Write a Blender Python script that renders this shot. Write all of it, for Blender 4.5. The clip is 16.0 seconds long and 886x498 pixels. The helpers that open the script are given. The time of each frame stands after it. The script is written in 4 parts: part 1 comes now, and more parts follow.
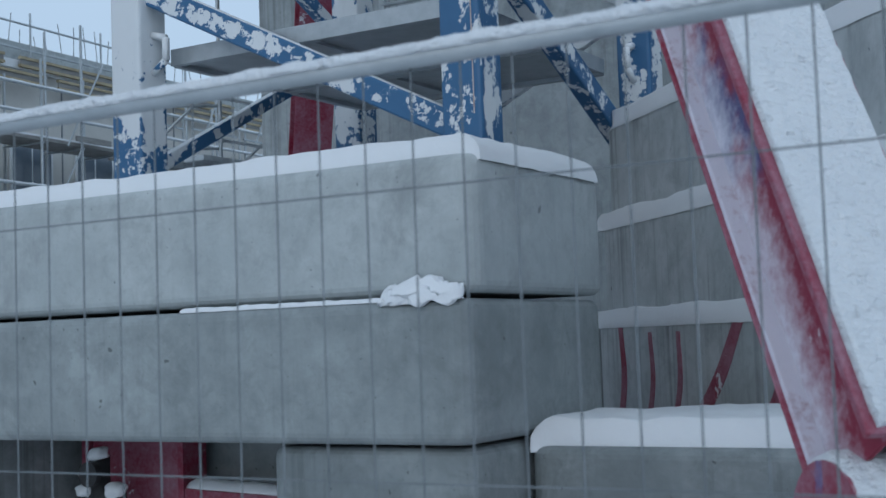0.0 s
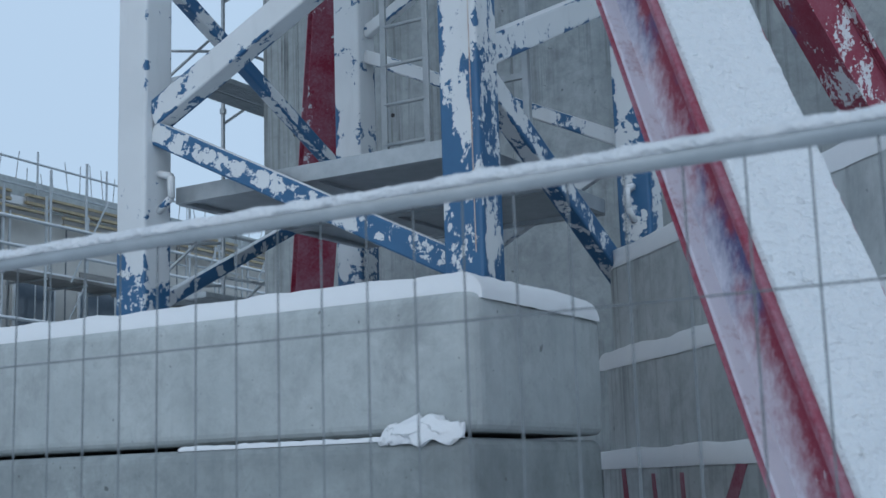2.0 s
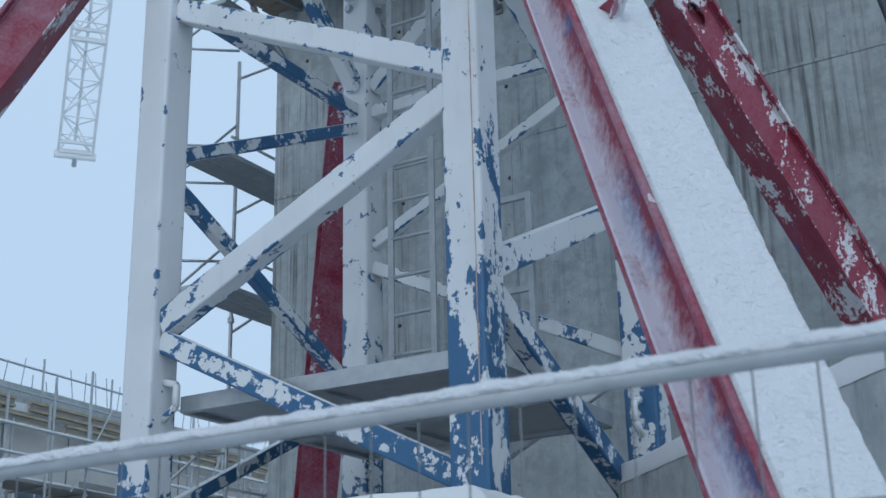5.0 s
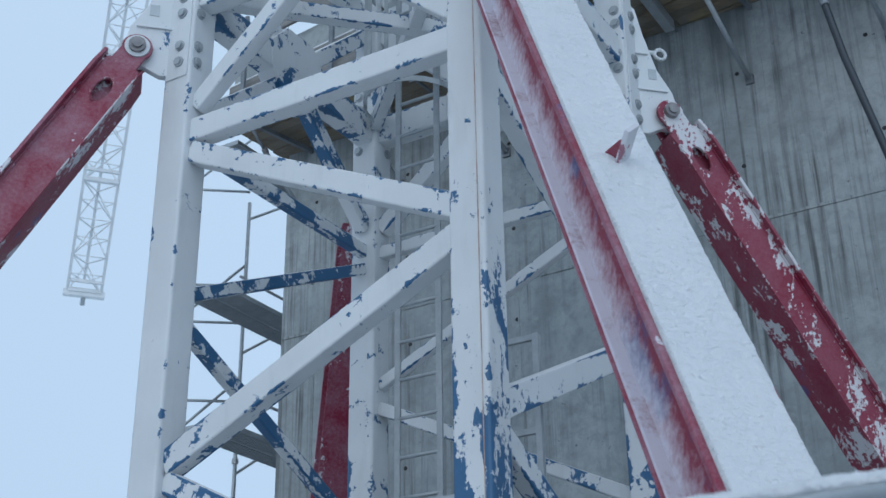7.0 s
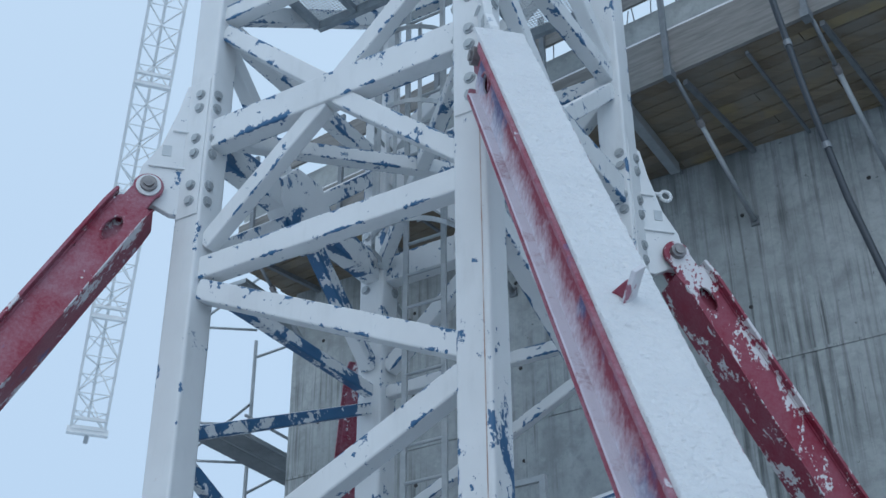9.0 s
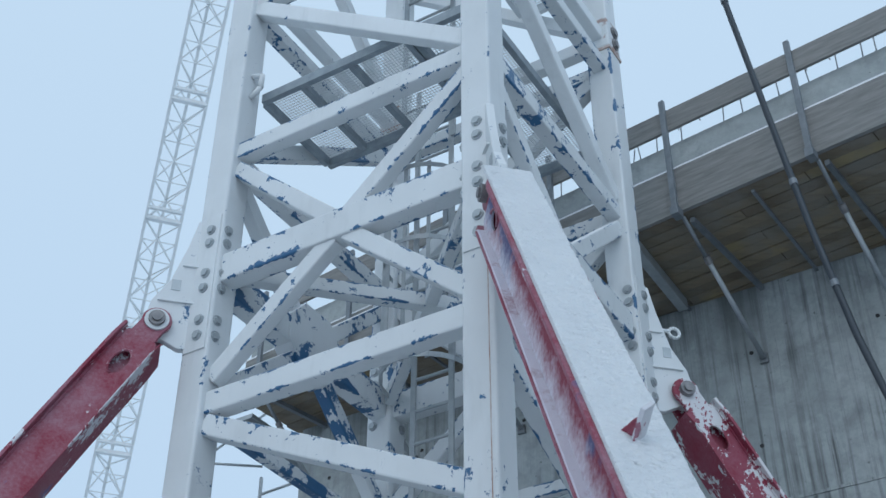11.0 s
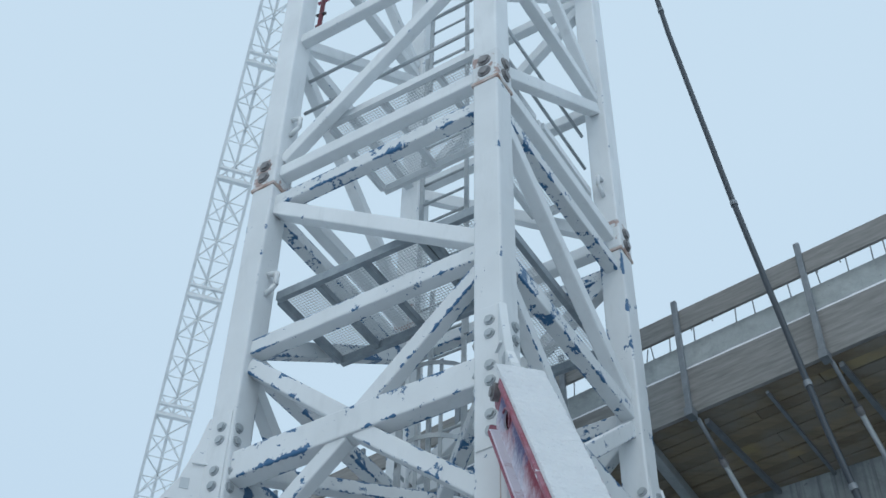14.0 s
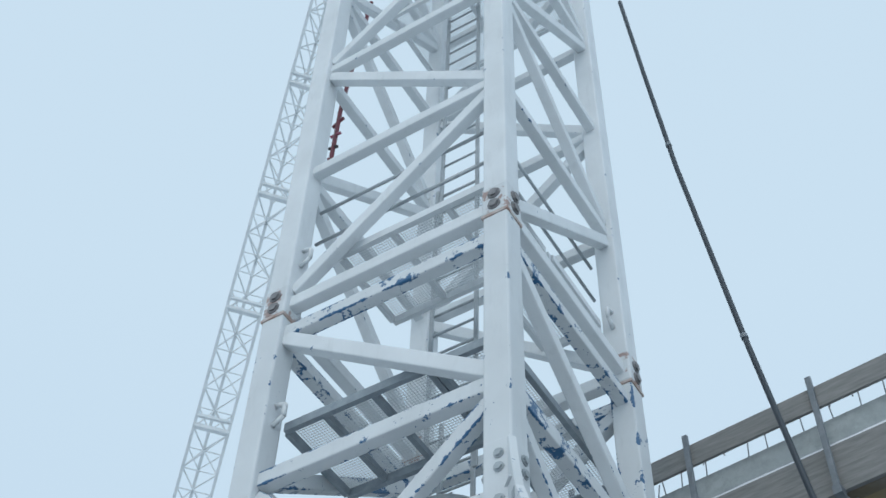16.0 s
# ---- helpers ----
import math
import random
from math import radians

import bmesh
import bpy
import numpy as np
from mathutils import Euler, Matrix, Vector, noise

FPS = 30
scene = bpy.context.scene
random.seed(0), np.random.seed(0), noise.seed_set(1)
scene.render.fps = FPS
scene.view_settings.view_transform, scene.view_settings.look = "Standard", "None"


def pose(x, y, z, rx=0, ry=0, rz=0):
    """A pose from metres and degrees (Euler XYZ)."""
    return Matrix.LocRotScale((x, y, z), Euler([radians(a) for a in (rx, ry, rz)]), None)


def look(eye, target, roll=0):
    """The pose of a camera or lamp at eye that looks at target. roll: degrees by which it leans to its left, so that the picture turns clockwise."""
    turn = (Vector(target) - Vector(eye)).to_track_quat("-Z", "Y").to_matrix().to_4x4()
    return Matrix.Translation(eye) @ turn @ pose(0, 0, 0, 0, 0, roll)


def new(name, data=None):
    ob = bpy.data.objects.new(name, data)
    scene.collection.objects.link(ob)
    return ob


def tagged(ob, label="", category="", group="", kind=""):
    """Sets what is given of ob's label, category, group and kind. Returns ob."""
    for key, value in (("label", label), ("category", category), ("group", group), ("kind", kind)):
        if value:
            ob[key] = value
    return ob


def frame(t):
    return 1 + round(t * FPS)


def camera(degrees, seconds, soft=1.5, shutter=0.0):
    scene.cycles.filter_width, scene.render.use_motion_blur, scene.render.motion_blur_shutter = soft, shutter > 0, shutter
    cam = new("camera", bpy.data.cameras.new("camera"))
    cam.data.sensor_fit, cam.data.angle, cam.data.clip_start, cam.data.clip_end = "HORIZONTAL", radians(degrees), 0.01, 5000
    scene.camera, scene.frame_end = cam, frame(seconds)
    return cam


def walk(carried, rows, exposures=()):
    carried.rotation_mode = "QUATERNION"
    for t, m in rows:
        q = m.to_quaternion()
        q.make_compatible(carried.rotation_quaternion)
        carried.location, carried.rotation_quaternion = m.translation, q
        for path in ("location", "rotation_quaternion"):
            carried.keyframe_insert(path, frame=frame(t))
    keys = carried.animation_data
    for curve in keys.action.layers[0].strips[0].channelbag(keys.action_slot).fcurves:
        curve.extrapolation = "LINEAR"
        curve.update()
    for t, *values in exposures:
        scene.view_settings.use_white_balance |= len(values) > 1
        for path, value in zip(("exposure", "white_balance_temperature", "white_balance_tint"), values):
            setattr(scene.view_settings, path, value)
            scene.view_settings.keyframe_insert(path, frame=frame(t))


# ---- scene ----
cam = camera(37.3, 16.0)
cam.data.dof.use_dof, cam.data.dof.focus_distance, cam.data.dof.aperture_fstop = True, 8.5, 6.3
walk(cam, [
    (0.0, pose(0, 0, 1.5, 93.95, 2.05, 0.18)),
    (0.5, pose(0, 0, 1.5, 95.46, 1.99, 0.19)),
    (1.0, pose(0, 0, 1.5, 96.97, 1.88, 0.20)),
    (1.5, pose(0, 0, 1.5, 98.48, 1.85, 0.21)),
    (2.0, pose(0, 0, 1.5, 99.98, 1.76, 0.22)),
    (2.5, pose(0, 0, 1.5, 101.52, 1.64, 0.22)),
    (3.0, pose(0, 0, 1.5, 103.07, 1.51, 0.23)),
    (3.5, pose(0, 0, 1.5, 104.61, 1.41, 0.24)),
    (4.0, pose(0, 0, 1.5, 106.12, 1.36, 0.29)),
    (6.5, pose(0, 0, 1.5, 113.79, 0.81, 0.46)),
    (7.0, pose(0, 0, 1.5, 115.32, 0.70, 0.51)),
    (7.5, pose(0, 0, 1.5, 116.86, 0.60, 0.55)),
    (8.0, pose(0, 0, 1.5, 118.38, 0.47, 0.56)),
    (8.5, pose(0, 0, 1.5, 119.89, 0.38, 0.58)),
    (9.0, pose(0, 0, 1.5, 121.39, 0.27, 0.62)),
    (11.5, pose(0, 0, 1.5, 128.77, -0.29, 0.77)),
    (12.0, pose(0, 0, 1.5, 130.22, -0.41, 0.80)),
    (12.5, pose(0, 0, 1.5, 131.65, -0.54, 0.82)),
    (13.0, pose(0, 0, 1.5, 133.08, -0.69, 0.79)),
    (13.5, pose(0, 0, 1.5, 134.51, -0.80, 0.80)),
    (14.0, pose(0, 0, 1.5, 135.95, -0.91, 0.83)),
    (14.5, pose(0, 0, 1.5, 137.39, -1.04, 0.84)),
    (15.0, pose(0, 0, 1.5, 138.81, -1.17, 0.85)),
    (15.5, pose(0, 0, 1.5, 140.24, -1.31, 0.86)),
    (16.0, pose(0, 0, 1.5, 141.68, -1.42, 0.88)),
], exposures=[(0.0, -0.11, 5650, 10), (4.0, -0.04, 5650, 10), (9.0, 0.01, 5650, 10), (12.5, 0.02, 5850, 8), (16.0, 0.08, 6050, 8)])

# ---- light: an overcast winter sky ----
world = bpy.data.worlds.new("overcast_sky")
scene.world = world
world.use_nodes = True
wn, wl = world.node_tree.nodes, world.node_tree.links
wn.clear()
sky = wn.new("ShaderNodeTexSky")
sky.sky_type, sky.sun_disc = "NISHITA", False
sky.sun_elevation, sky.sun_rotation = radians(28), radians(200)
sky.dust_density, sky.air_density = 4.0, 1.5
clear_sky, cloud, both, wout = (wn.new("ShaderNodeBackground"), wn.new("ShaderNodeBackground"),
                                wn.new("ShaderNodeAddShader"), wn.new("ShaderNodeOutputWorld"))
clear_sky.inputs["Strength"].default_value = 0.02
cloud.inputs["Strength"].default_value = 0.97
where, part_z, rise, cloud_mix = (wn.new("ShaderNodeTexCoord"), wn.new("ShaderNodeSeparateXYZ"), wn.new("ShaderNodeMapRange"), wn.new("ShaderNodeMix"))
cloud_mix.data_type = "RGBA"
rise.inputs["From Min"].default_value, rise.inputs["From Max"].default_value = 0.05, 0.75
cloud_mix.inputs["A"].default_value, cloud_mix.inputs["B"].default_value = (0.485, 0.585, 0.675, 1), (0.585, 0.69, 0.755, 1)
wl.new(where.outputs["Generated"], part_z.inputs[0])
wl.new(part_z.outputs["Z"], rise.inputs["Value"])
wl.new(rise.outputs[0], cloud_mix.inputs["Factor"])
wl.new(cloud_mix.outputs["Result"], cloud.inputs["Color"])
wl.new(sky.outputs[0], clear_sky.inputs["Color"])
wl.new(clear_sky.outputs[0], both.inputs[0])
wl.new(cloud.outputs[0], both.inputs[1])
wl.new(both.outputs[0], wout.inputs["Surface"])
sun = new("sun", bpy.data.lights.new("sun", "SUN"))
sun.data.energy, sun.data.angle, sun.data.color = 0.60, radians(80), (0.84, 0.93, 1.0)
sun.matrix_basis = look((8, -16, 12), (0, 6, 2))


# ---- materials ----
class Nodes:
    """A short way to write node materials."""

    def __init__(self, name):
        self.mat = bpy.data.materials.new(name)
        self.mat.use_nodes = True
        self.tree = self.mat.node_tree
        self.bsdf = self.tree.nodes["Principled BSDF"]
        self.pos = self.tree.nodes.new("ShaderNodeNewGeometry").outputs["Position"]
        self.rand = self.tree.nodes.new("ShaderNodeObjectInfo").outputs["Random"]

    def link(self, a, b):
        self.tree.links.new(a, b)

    def put(self, socket, value):
        if hasattr(value, "is_linked"):
            self.link(value, socket)
        else:
            socket.default_value = value

    def noise(self, scale, detail=4.0, rough=0.55, stretch=(1, 1, 1), shift=None, distort=0.0):
        m = self.tree.nodes.new("ShaderNodeMapping")
        m.inputs["Scale"].default_value = stretch
        self.link(self.pos, m.inputs["Vector"])
        if shift is not None:
            self.link(shift, m.inputs["Location"])
        n = self.tree.nodes.new("ShaderNodeTexNoise")
        n.inputs["Scale"].default_value, n.inputs["Detail"].default_value = scale, detail
        n.inputs["Roughness"].default_value, n.inputs["Distortion"].default_value = rough, distort
        self.link(m.outputs[0], n.inputs["Vector"])
        return n.outputs["Fac"]

    def ramp(self, fac, lo, hi, a=0.0, b=1.0):
        n = self.tree.nodes.new("ShaderNodeMapRange")
        self.put(n.inputs["Value"], fac)
        n.inputs["From Min"].default_value, n.inputs["From Max"].default_value = lo, hi
        n.inputs["To Min"].default_value, n.inputs["To Max"].default_value = a, b
        return n.outputs[0]

    def math(self, op, a, b=0.0):
        n = self.tree.nodes.new("ShaderNodeMath")
        n.operation = op
        self.put(n.inputs[0], a)
        self.put(n.inputs[1], b)
        return n.outputs[0]

    def mix(self, fac, a, b):
        n = self.tree.nodes.new("ShaderNodeMix")
        n.data_type = "RGBA"
        self.put(n.inputs["Factor"], fac)
        self.put(n.inputs["A"], (*a, 1) if isinstance(a, tuple) else a)
        self.put(n.inputs["B"], (*b, 1) if isinstance(b, tuple) else b)
        return n.outputs["Result"]

    def axis(self, name):
        n = self.tree.nodes.new("ShaderNodeSeparateXYZ")
        self.link(self.pos, n.inputs[0])
        return n.outputs[name]

    def up(self):
        g = self.tree.nodes.new("ShaderNodeNewGeometry")
        n = self.tree.nodes.new("ShaderNodeSeparateXYZ")
        self.link(g.outputs["Normal"], n.inputs[0])
        return n.outputs["Z"]

    def edge(self):
        """How far, as a share of its width, a point of a bar's face lies from the bar's long edges; below 0 where no bar."""
        u = self.tree.nodes.new("ShaderNodeUVMap")
        u.uv_map = "across"
        n = self.tree.nodes.new("ShaderNodeSeparateXYZ")
        self.link(u.outputs[0], n.inputs[0])
        d = self.math("ABSOLUTE", self.math("SUBTRACT", n.outputs["Y"], 1.5))
        return self.math("SUBTRACT", 0.5, d)

    def done(self, color, rough=0.6, metal=0.0, bump=None, strength=0.3, depth=0.01):
        self.put(self.bsdf.inputs["Base Color"], (*color, 1) if isinstance(color, tuple) else color)
        self.put(self.bsdf.inputs["Roughness"], rough)
        self.put(self.bsdf.inputs["Metallic"], metal)
        if bump is not None:
            b = self.tree.nodes.new("ShaderNodeBump")
            b.inputs["Strength"].default_value, b.inputs["Distance"].default_value = strength, depth
            self.link(bump, b.inputs["Height"])
            self.link(b.outputs[0], self.bsdf.inputs["Normal"])
        return self.mat


WHITE, BLUE, RED = (0.645, 0.67, 0.685), (0.022, 0.085, 0.19), (0.185, 0.007, 0.030)


def mast_paint(name, low, high, tone=WHITE, span=(2.0, 4.4), wear=0.12, rusty=0.72, size=4.3, fine_share=0.20, stretch=(1, 1, 1)):
    """White paint that flakes off an older blue coat; low and high: how much has flaked near the ground and far up."""
    n = Nodes(name)
    share = n.ramp(n.axis("Z"), span[0], span[1], low, high)
    flakes = n.noise(size, 10, 0.64, stretch, distort=0.3)
    fine = n.noise(26, 6, 0.7)
    mask = n.math("ADD", n.math("MULTIPLY", flakes, 1 - fine_share), n.math("MULTIPLY", fine, fine_share))
    rim = n.edge()
    near = n.math("MULTIPLY", n.ramp(rim, 0.0, 0.22, 1.0, 0.0), n.math("GREATER_THAN", rim, -0.01))
    near = n.math("MULTIPLY", near, n.ramp(n.noise(2.6, 3, 0.5), 0.40, 0.60))
    share = n.math("ADD", share, n.math("MULTIPLY", near, wear))
    chips = n.ramp(n.math("SUBTRACT", mask, n.math("SUBTRACT", 0.79, share)), -0.004, 0.006)
    specks = n.math("MULTIPLY", n.ramp(n.noise(34, 5, 0.75), 0.69, 0.71), n.ramp(n.noise(3.1, 3, 0.6), 0.46, 0.56))
    white = n.mix(n.ramp(n.noise(1.7, 5), 0.35, 0.7), tuple(c * 0.90 for c in tone), tone)
    white = n.mix(n.ramp(n.noise(9, 5, 0.6, (1, 1, 0.2)), 0.55, 0.8, 0.0, 0.35), white, (0.42, 0.44, 0.45))
    blue = n.mix(n.noise(6, 5), BLUE, (0.04, 0.13, 0.26))
    rust = n.ramp(n.noise(5.5, 7, 0.65), rusty, rusty + 0.04)
    c = n.mix(chips, white, blue)
    c = n.mix(n.math("MULTIPLY", specks, 0.75), c, (0.10, 0.12, 0.15))
    c = n.mix(n.math("MULTIPLY", rust, 0.7), c, (0.24, 0.10, 0.06))
    dust = n.math("MULTIPLY", n.ramp(n.up(), 0.35, 0.7), n.ramp(n.noise(11, 6, 0.65), 0.30, 0.42))
    c = n.mix(dust, c, (0.74, 0.75, 0.76))
    return n.done(c, n.ramp(chips, 0, 1, 0.55, 0.40), 0.0, n.math("SUBTRACT", n.ramp(fine, 0, 1, 0, 0.3), chips), 0.35, 0.004)


def red_paint(name, frost, flake):
    n = Nodes(name)
    base = n.mix(n.noise(3, 5), RED, (0.235, 0.012, 0.042))
    raw = n.math("ADD", n.math("MULTIPLY", n.noise(4, 9, 0.68, (1, 1, 0.4), distort=0.2), 0.75), n.math("MULTIPLY", n.noise(30, 5, 0.65), 0.25))
    fl = n.ramp(raw, flake, flake + 0.012)
    c = n.mix(fl, base, (0.60, 0.60, 0.62))
    blue = n.ramp(n.noise(3.3, 6, 0.6, (1, 1, 0.5)), 0.66, 0.69)
    c = n.mix(n.math("MULTIPLY", blue, 0.7), c, (0.04, 0.06, 0.22))
    hoar = n.math("ADD", n.math("MULTIPLY", n.noise(4, 5, 0.6), 0.55), n.math("MULTIPLY", n.noise(42, 7, 0.75), 0.45))
    c = n.mix(n.math("MULTIPLY", n.ramp(hoar, 0.40, 0.68), frost), c, (0.52, 0.48, 0.57))
    dust = n.math("MULTIPLY", n.ramp(n.up(), 0.5, 0.8), n.ramp(n.noise(14, 6, 0.65), 0.42, 0.55))
    c = n.mix(n.math("MULTIPLY", dust, frost), c, (0.72, 0.73, 0.75))
    return n.done(c, 0.5, 0.0, n.noise(45, 6, 0.7), 0.45, 0.006)


def hoar_bed(name):
    """Hoar frost grown thick on a red flange, with the paint bare at its outer rim and in small gaps."""
    n = Nodes(name)
    base = n.mix(n.noise(5, 5), RED, (0.235, 0.012, 0.042))
    gaps = n.math("ADD", n.math("MULTIPLY", n.noise(4, 5, 0.6), 0.6), n.math("MULTIPLY", n.noise(40, 6, 0.75), 0.4))
    c = n.mix(n.ramp(gaps, 0.27, 0.48), base, (0.63, 0.61, 0.69))
    return n.done(c, 0.7, 0.0, n.noise(38, 6, 0.75), 0.7, 0.012)


def streaked_red(name, frost, blue_share):
    """Red paint in a channel: hoar grown thick from the lower flange, feathered towards the upper one, with bare blue patches."""
    n = Nodes(name)
    u = n.tree.nodes.new("ShaderNodeUVMap")
    u.uv_map = "across"
    sep = n.tree.nodes.new("ShaderNodeSeparateXYZ")
    n.link(u.outputs[0], sep.inputs[0])
    side = n.math("SUBTRACT", sep.outputs["Y"], 1.0)
    base = n.mix(n.noise(5, 5), RED, (0.235, 0.012, 0.042))
    blue = n.ramp(n.noise(1.15, 5, 0.6), blue_share, blue_share + 0.05)
    c = n.mix(n.math("MULTIPLY", blue, 0.85), base, (0.05, 0.08, 0.20))
    feather = n.math("ADD", n.math("MULTIPLY", n.noise(26, 5, 0.7), 0.7), n.math("MULTIPLY", n.noise(5, 4, 0.6), 0.5))
    hoar = n.ramp(n.math("SUBTRACT", feather, side), 0.04, 0.58)
    c = n.mix(n.math("MULTIPLY", hoar, frost), c, (0.66, 0.65, 0.72))
    chips = n.ramp(n.noise(16, 6, 0.7), 0.66, 0.68)
    c = n.mix(n.math("MULTIPLY", chips, 0.7), c, (0.60, 0.60, 0.62))
    return n.done(c, 0.6, 0.0, n.noise(45, 6, 0.7), 0.5, 0.006)


def concrete(name, light, dark, streak=0.0, stretch=(1, 1, 1), head=None):
    n = Nodes(name)
    light, dark = (light[0] * 0.975, light[1], light[2] * 1.025), (dark[0] * 0.975, dark[1], dark[2] * 1.025)
    big = n.ramp(n.noise(1.3, 5, 0.6, stretch), 0.36, 0.64)
    c = n.mix(big, dark, light)
    stain = n.ramp(n.noise(2.6, 8, 0.7, distort=0.4), 0.52, 0.70)
    c = n.mix(n.math("MULTIPLY", stain, 0.62), c, tuple(v * 0.62 for v in dark))
    blot = n.ramp(n.noise(5, 7, 0.65), 0.42, 0.72)
    c = n.mix(n.math("MULTIPLY", blot, 0.62), c, tuple(v * 0.72 for v in dark))
    mid = n.ramp(n.noise(9, 8, 0.72, distort=0.6), 0.50, 0.66)
    c = n.mix(n.math("MULTIPLY", mid, 0.32), c, tuple(v * 0.6 for v in dark))
    pale = n.ramp(n.noise(7, 7, 0.7), 0.60, 0.70)
    c = n.mix(n.math("MULTIPLY", pale, 0.22), c, tuple(min(0.6, v * 1.25) for v in light))
    pores = n.math("MAXIMUM", n.ramp(n.noise(55, 3, 0.6), 0.70, 0.74), n.ramp(n.noise(19, 2, 0.5), 0.735, 0.76))
    c = n.mix(n.math("MULTIPLY", pores, 0.75), c, tuple(v * 0.35 for v in dark))
    if streak:
        st = n.ramp(n.noise(17.0, 7, 0.62, (1, 1, 0.025)), 0.50, 0.66)
        where = n.ramp(n.noise(0.8, 4, 0.6), 0.38, 0.62)
        if head:
            # water runs of uneven length from the head of the wall
            reach = n.math("ADD", n.axis("Z"), n.math("MULTIPLY", n.noise(2.2, 4, 0.6, (1, 1, 0.02)), 3.2))
            run = n.ramp(reach, head + 0.9, head + 1.7)
            c = n.mix(n.math("MULTIPLY", run, n.ramp(n.noise(5.0, 5, 0.6, (1, 1, 0.03)), 0.42, 0.58, 0.15, 0.75)), c, tuple(v * 0.33 for v in dark))
        c = n.mix(n.math("MULTIPLY", n.math("MULTIPLY", st, where), streak), c, tuple(v * 0.3 for v in dark))
    c = n.mix(n.math("MULTIPLY", n.rand, 0.12), c, tuple(v * 0.6 for v in dark))
    return n.done(c, 0.85, 0.0, n.math("SUBTRACT", n.noise(22, 6), n.math("MULTIPLY", pores, 0.6)), 0.35, 0.01)


def snow_material():
    n = Nodes("snow")
    c = n.mix(n.noise(3, 5), (0.67, 0.695, 0.72), (0.75, 0.765, 0.78))
    relief = n.math("ADD", n.math("MULTIPLY", n.noise(90, 4, 0.6), 0.5), n.noise(16, 3, 0.5))
    return n.done(c, 0.75, 0.0, relief, 0.4, 0.012)


def rippled_snow():
    """Wind-packed snow with short ripples and small pits."""
    n = Nodes("rippled_snow")
    c = n.mix(n.noise(3, 5), (0.66, 0.685, 0.715), (0.76, 0.78, 0.80))
    pits = n.ramp(n.noise(22, 3, 0.6), 0.66, 0.76)
    relief = n.math("ADD", n.math("MULTIPLY", n.noise(70, 4, 0.6), 0.7), n.math("MULTIPLY", n.noise(17, 3, 0.55, (1, 1, 2.0)), 2.0))
    return n.done(c, 0.75, 0.0, n.math("SUBTRACT", relief, n.math("MULTIPLY", pits, 0.6)), 0.8, 0.027)


def plain(name, a, b, scale=6, rough=0.5, metal=0.0, stretch=(1, 1, 1), bump=0.2):
    n = Nodes(name)
    f = n.noise(scale, 6, 0.6, stretch)
    fine = n.noise(scale * 7, 4, 0.6, stretch)
    c = n.mix(n.ramp(f, 0.3, 0.7), a, b)
    c = n.mix(n.ramp(fine, 0.62, 0.8, 0, 0.35), c, tuple(v * 0.5 for v in a))
    return n.done(c, n.ramp(f, 0, 1, max(rough - 0.12, 0.05), rough + 0.12), metal, fine, bump, 0.004)


SNOW, SNOW_RIPPLED = snow_material(), rippled_snow()
MAST = mast_paint("flaking_white_mast_paint", 0.36, 0.15, span=(2.2, 3.4), wear=0.10, fine_share=0.3)
MAST_TONGUES = mast_paint("long_flaked_column_paint", 0.355, 0.15, span=(2.2, 5.5), wear=0.10, size=5.6, fine_share=0.26, stretch=(1.15, 1.15, 0.5))
MAST_SPOTS = mast_paint("spotted_column_paint", 0.31, 0.17, span=(2.3, 5.4), wear=0.14, fine_share=0.26)
MAST_BRACE = mast_paint("flaking_white_brace_paint", 0.36, 0.18, span=(2.4, 4.2), wear=0.19, size=6.5, fine_share=0.36)
MAST_BLUE = mast_paint("worn_blue_brace_paint", 0.305, 0.235, span=(5.4, 7.2))
MAST_UPPER = mast_paint("frosted_white_mast_paint", 0.135, 0.125, (0.695, 0.72, 0.735), wear=0.10, size=6.0, fine_share=0.36)
MAST_HALF = mast_paint("half_flaked_brace_paint", 0.225, 0.225, wear=0.13, size=6.0, fine_share=0.34)
MAST_LUG = mast_paint("chipped_lug_paint", 0.20, 0.20, size=5.0, fine_share=0.3)
MAST_RUSTY = mast_paint("rust_stained_mast_paint", 0.14, 0.14, rusty=0.53)
RED_FROST = red_paint("frosted_red_paint", 0.40, 0.62)
RED_HOAR = hoar_bed("hoar_covered_red_paint")
RED_STREAKED = streaked_red("hoar_streaked_red_paint", 0.9, 0.56)
RED_DULL = red_paint("dull_filmed_red_paint", 0.30, 0.635)
RED_STAIN = red_paint("faded_red_stain", 0.35, 0.62)
RED_WORN = red_paint("red_paint_worn_to_primer", 0.4, 0.40)
RED_FLAKE = red_paint("flaking_red_paint", 0.15, 0.535)
RED_DEEP = red_paint("deep_red_paint", 0.35, 0.575)
CONC_LIGHT = concrete("pale_cast_concrete", (0.46, 0.48, 0.47), (0.37, 0.395, 0.39), 0.12)
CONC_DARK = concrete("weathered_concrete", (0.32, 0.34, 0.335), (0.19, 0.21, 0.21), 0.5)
CONC_LOW = concrete("mottled_grey_concrete", (0.335, 0.36, 0.355), (0.225, 0.245, 0.245), 0.15)
CONC_STACK = concrete("streaked_pale_concrete", (0.54, 0.56, 0.55), (0.41, 0.435, 0.43), 0.75, (1, 1, 0.3))
CONC_WALL = concrete("shuttered_wall_concrete", (0.455, 0.48, 0.475), (0.31, 0.335, 0.335), 0.95, (1, 1, 0.3), head=9.1)
GALV = plain("galvanised_steel", (0.33, 0.36, 0.38), (0.45, 0.48, 0.50), 9, 0.5, 0.55)
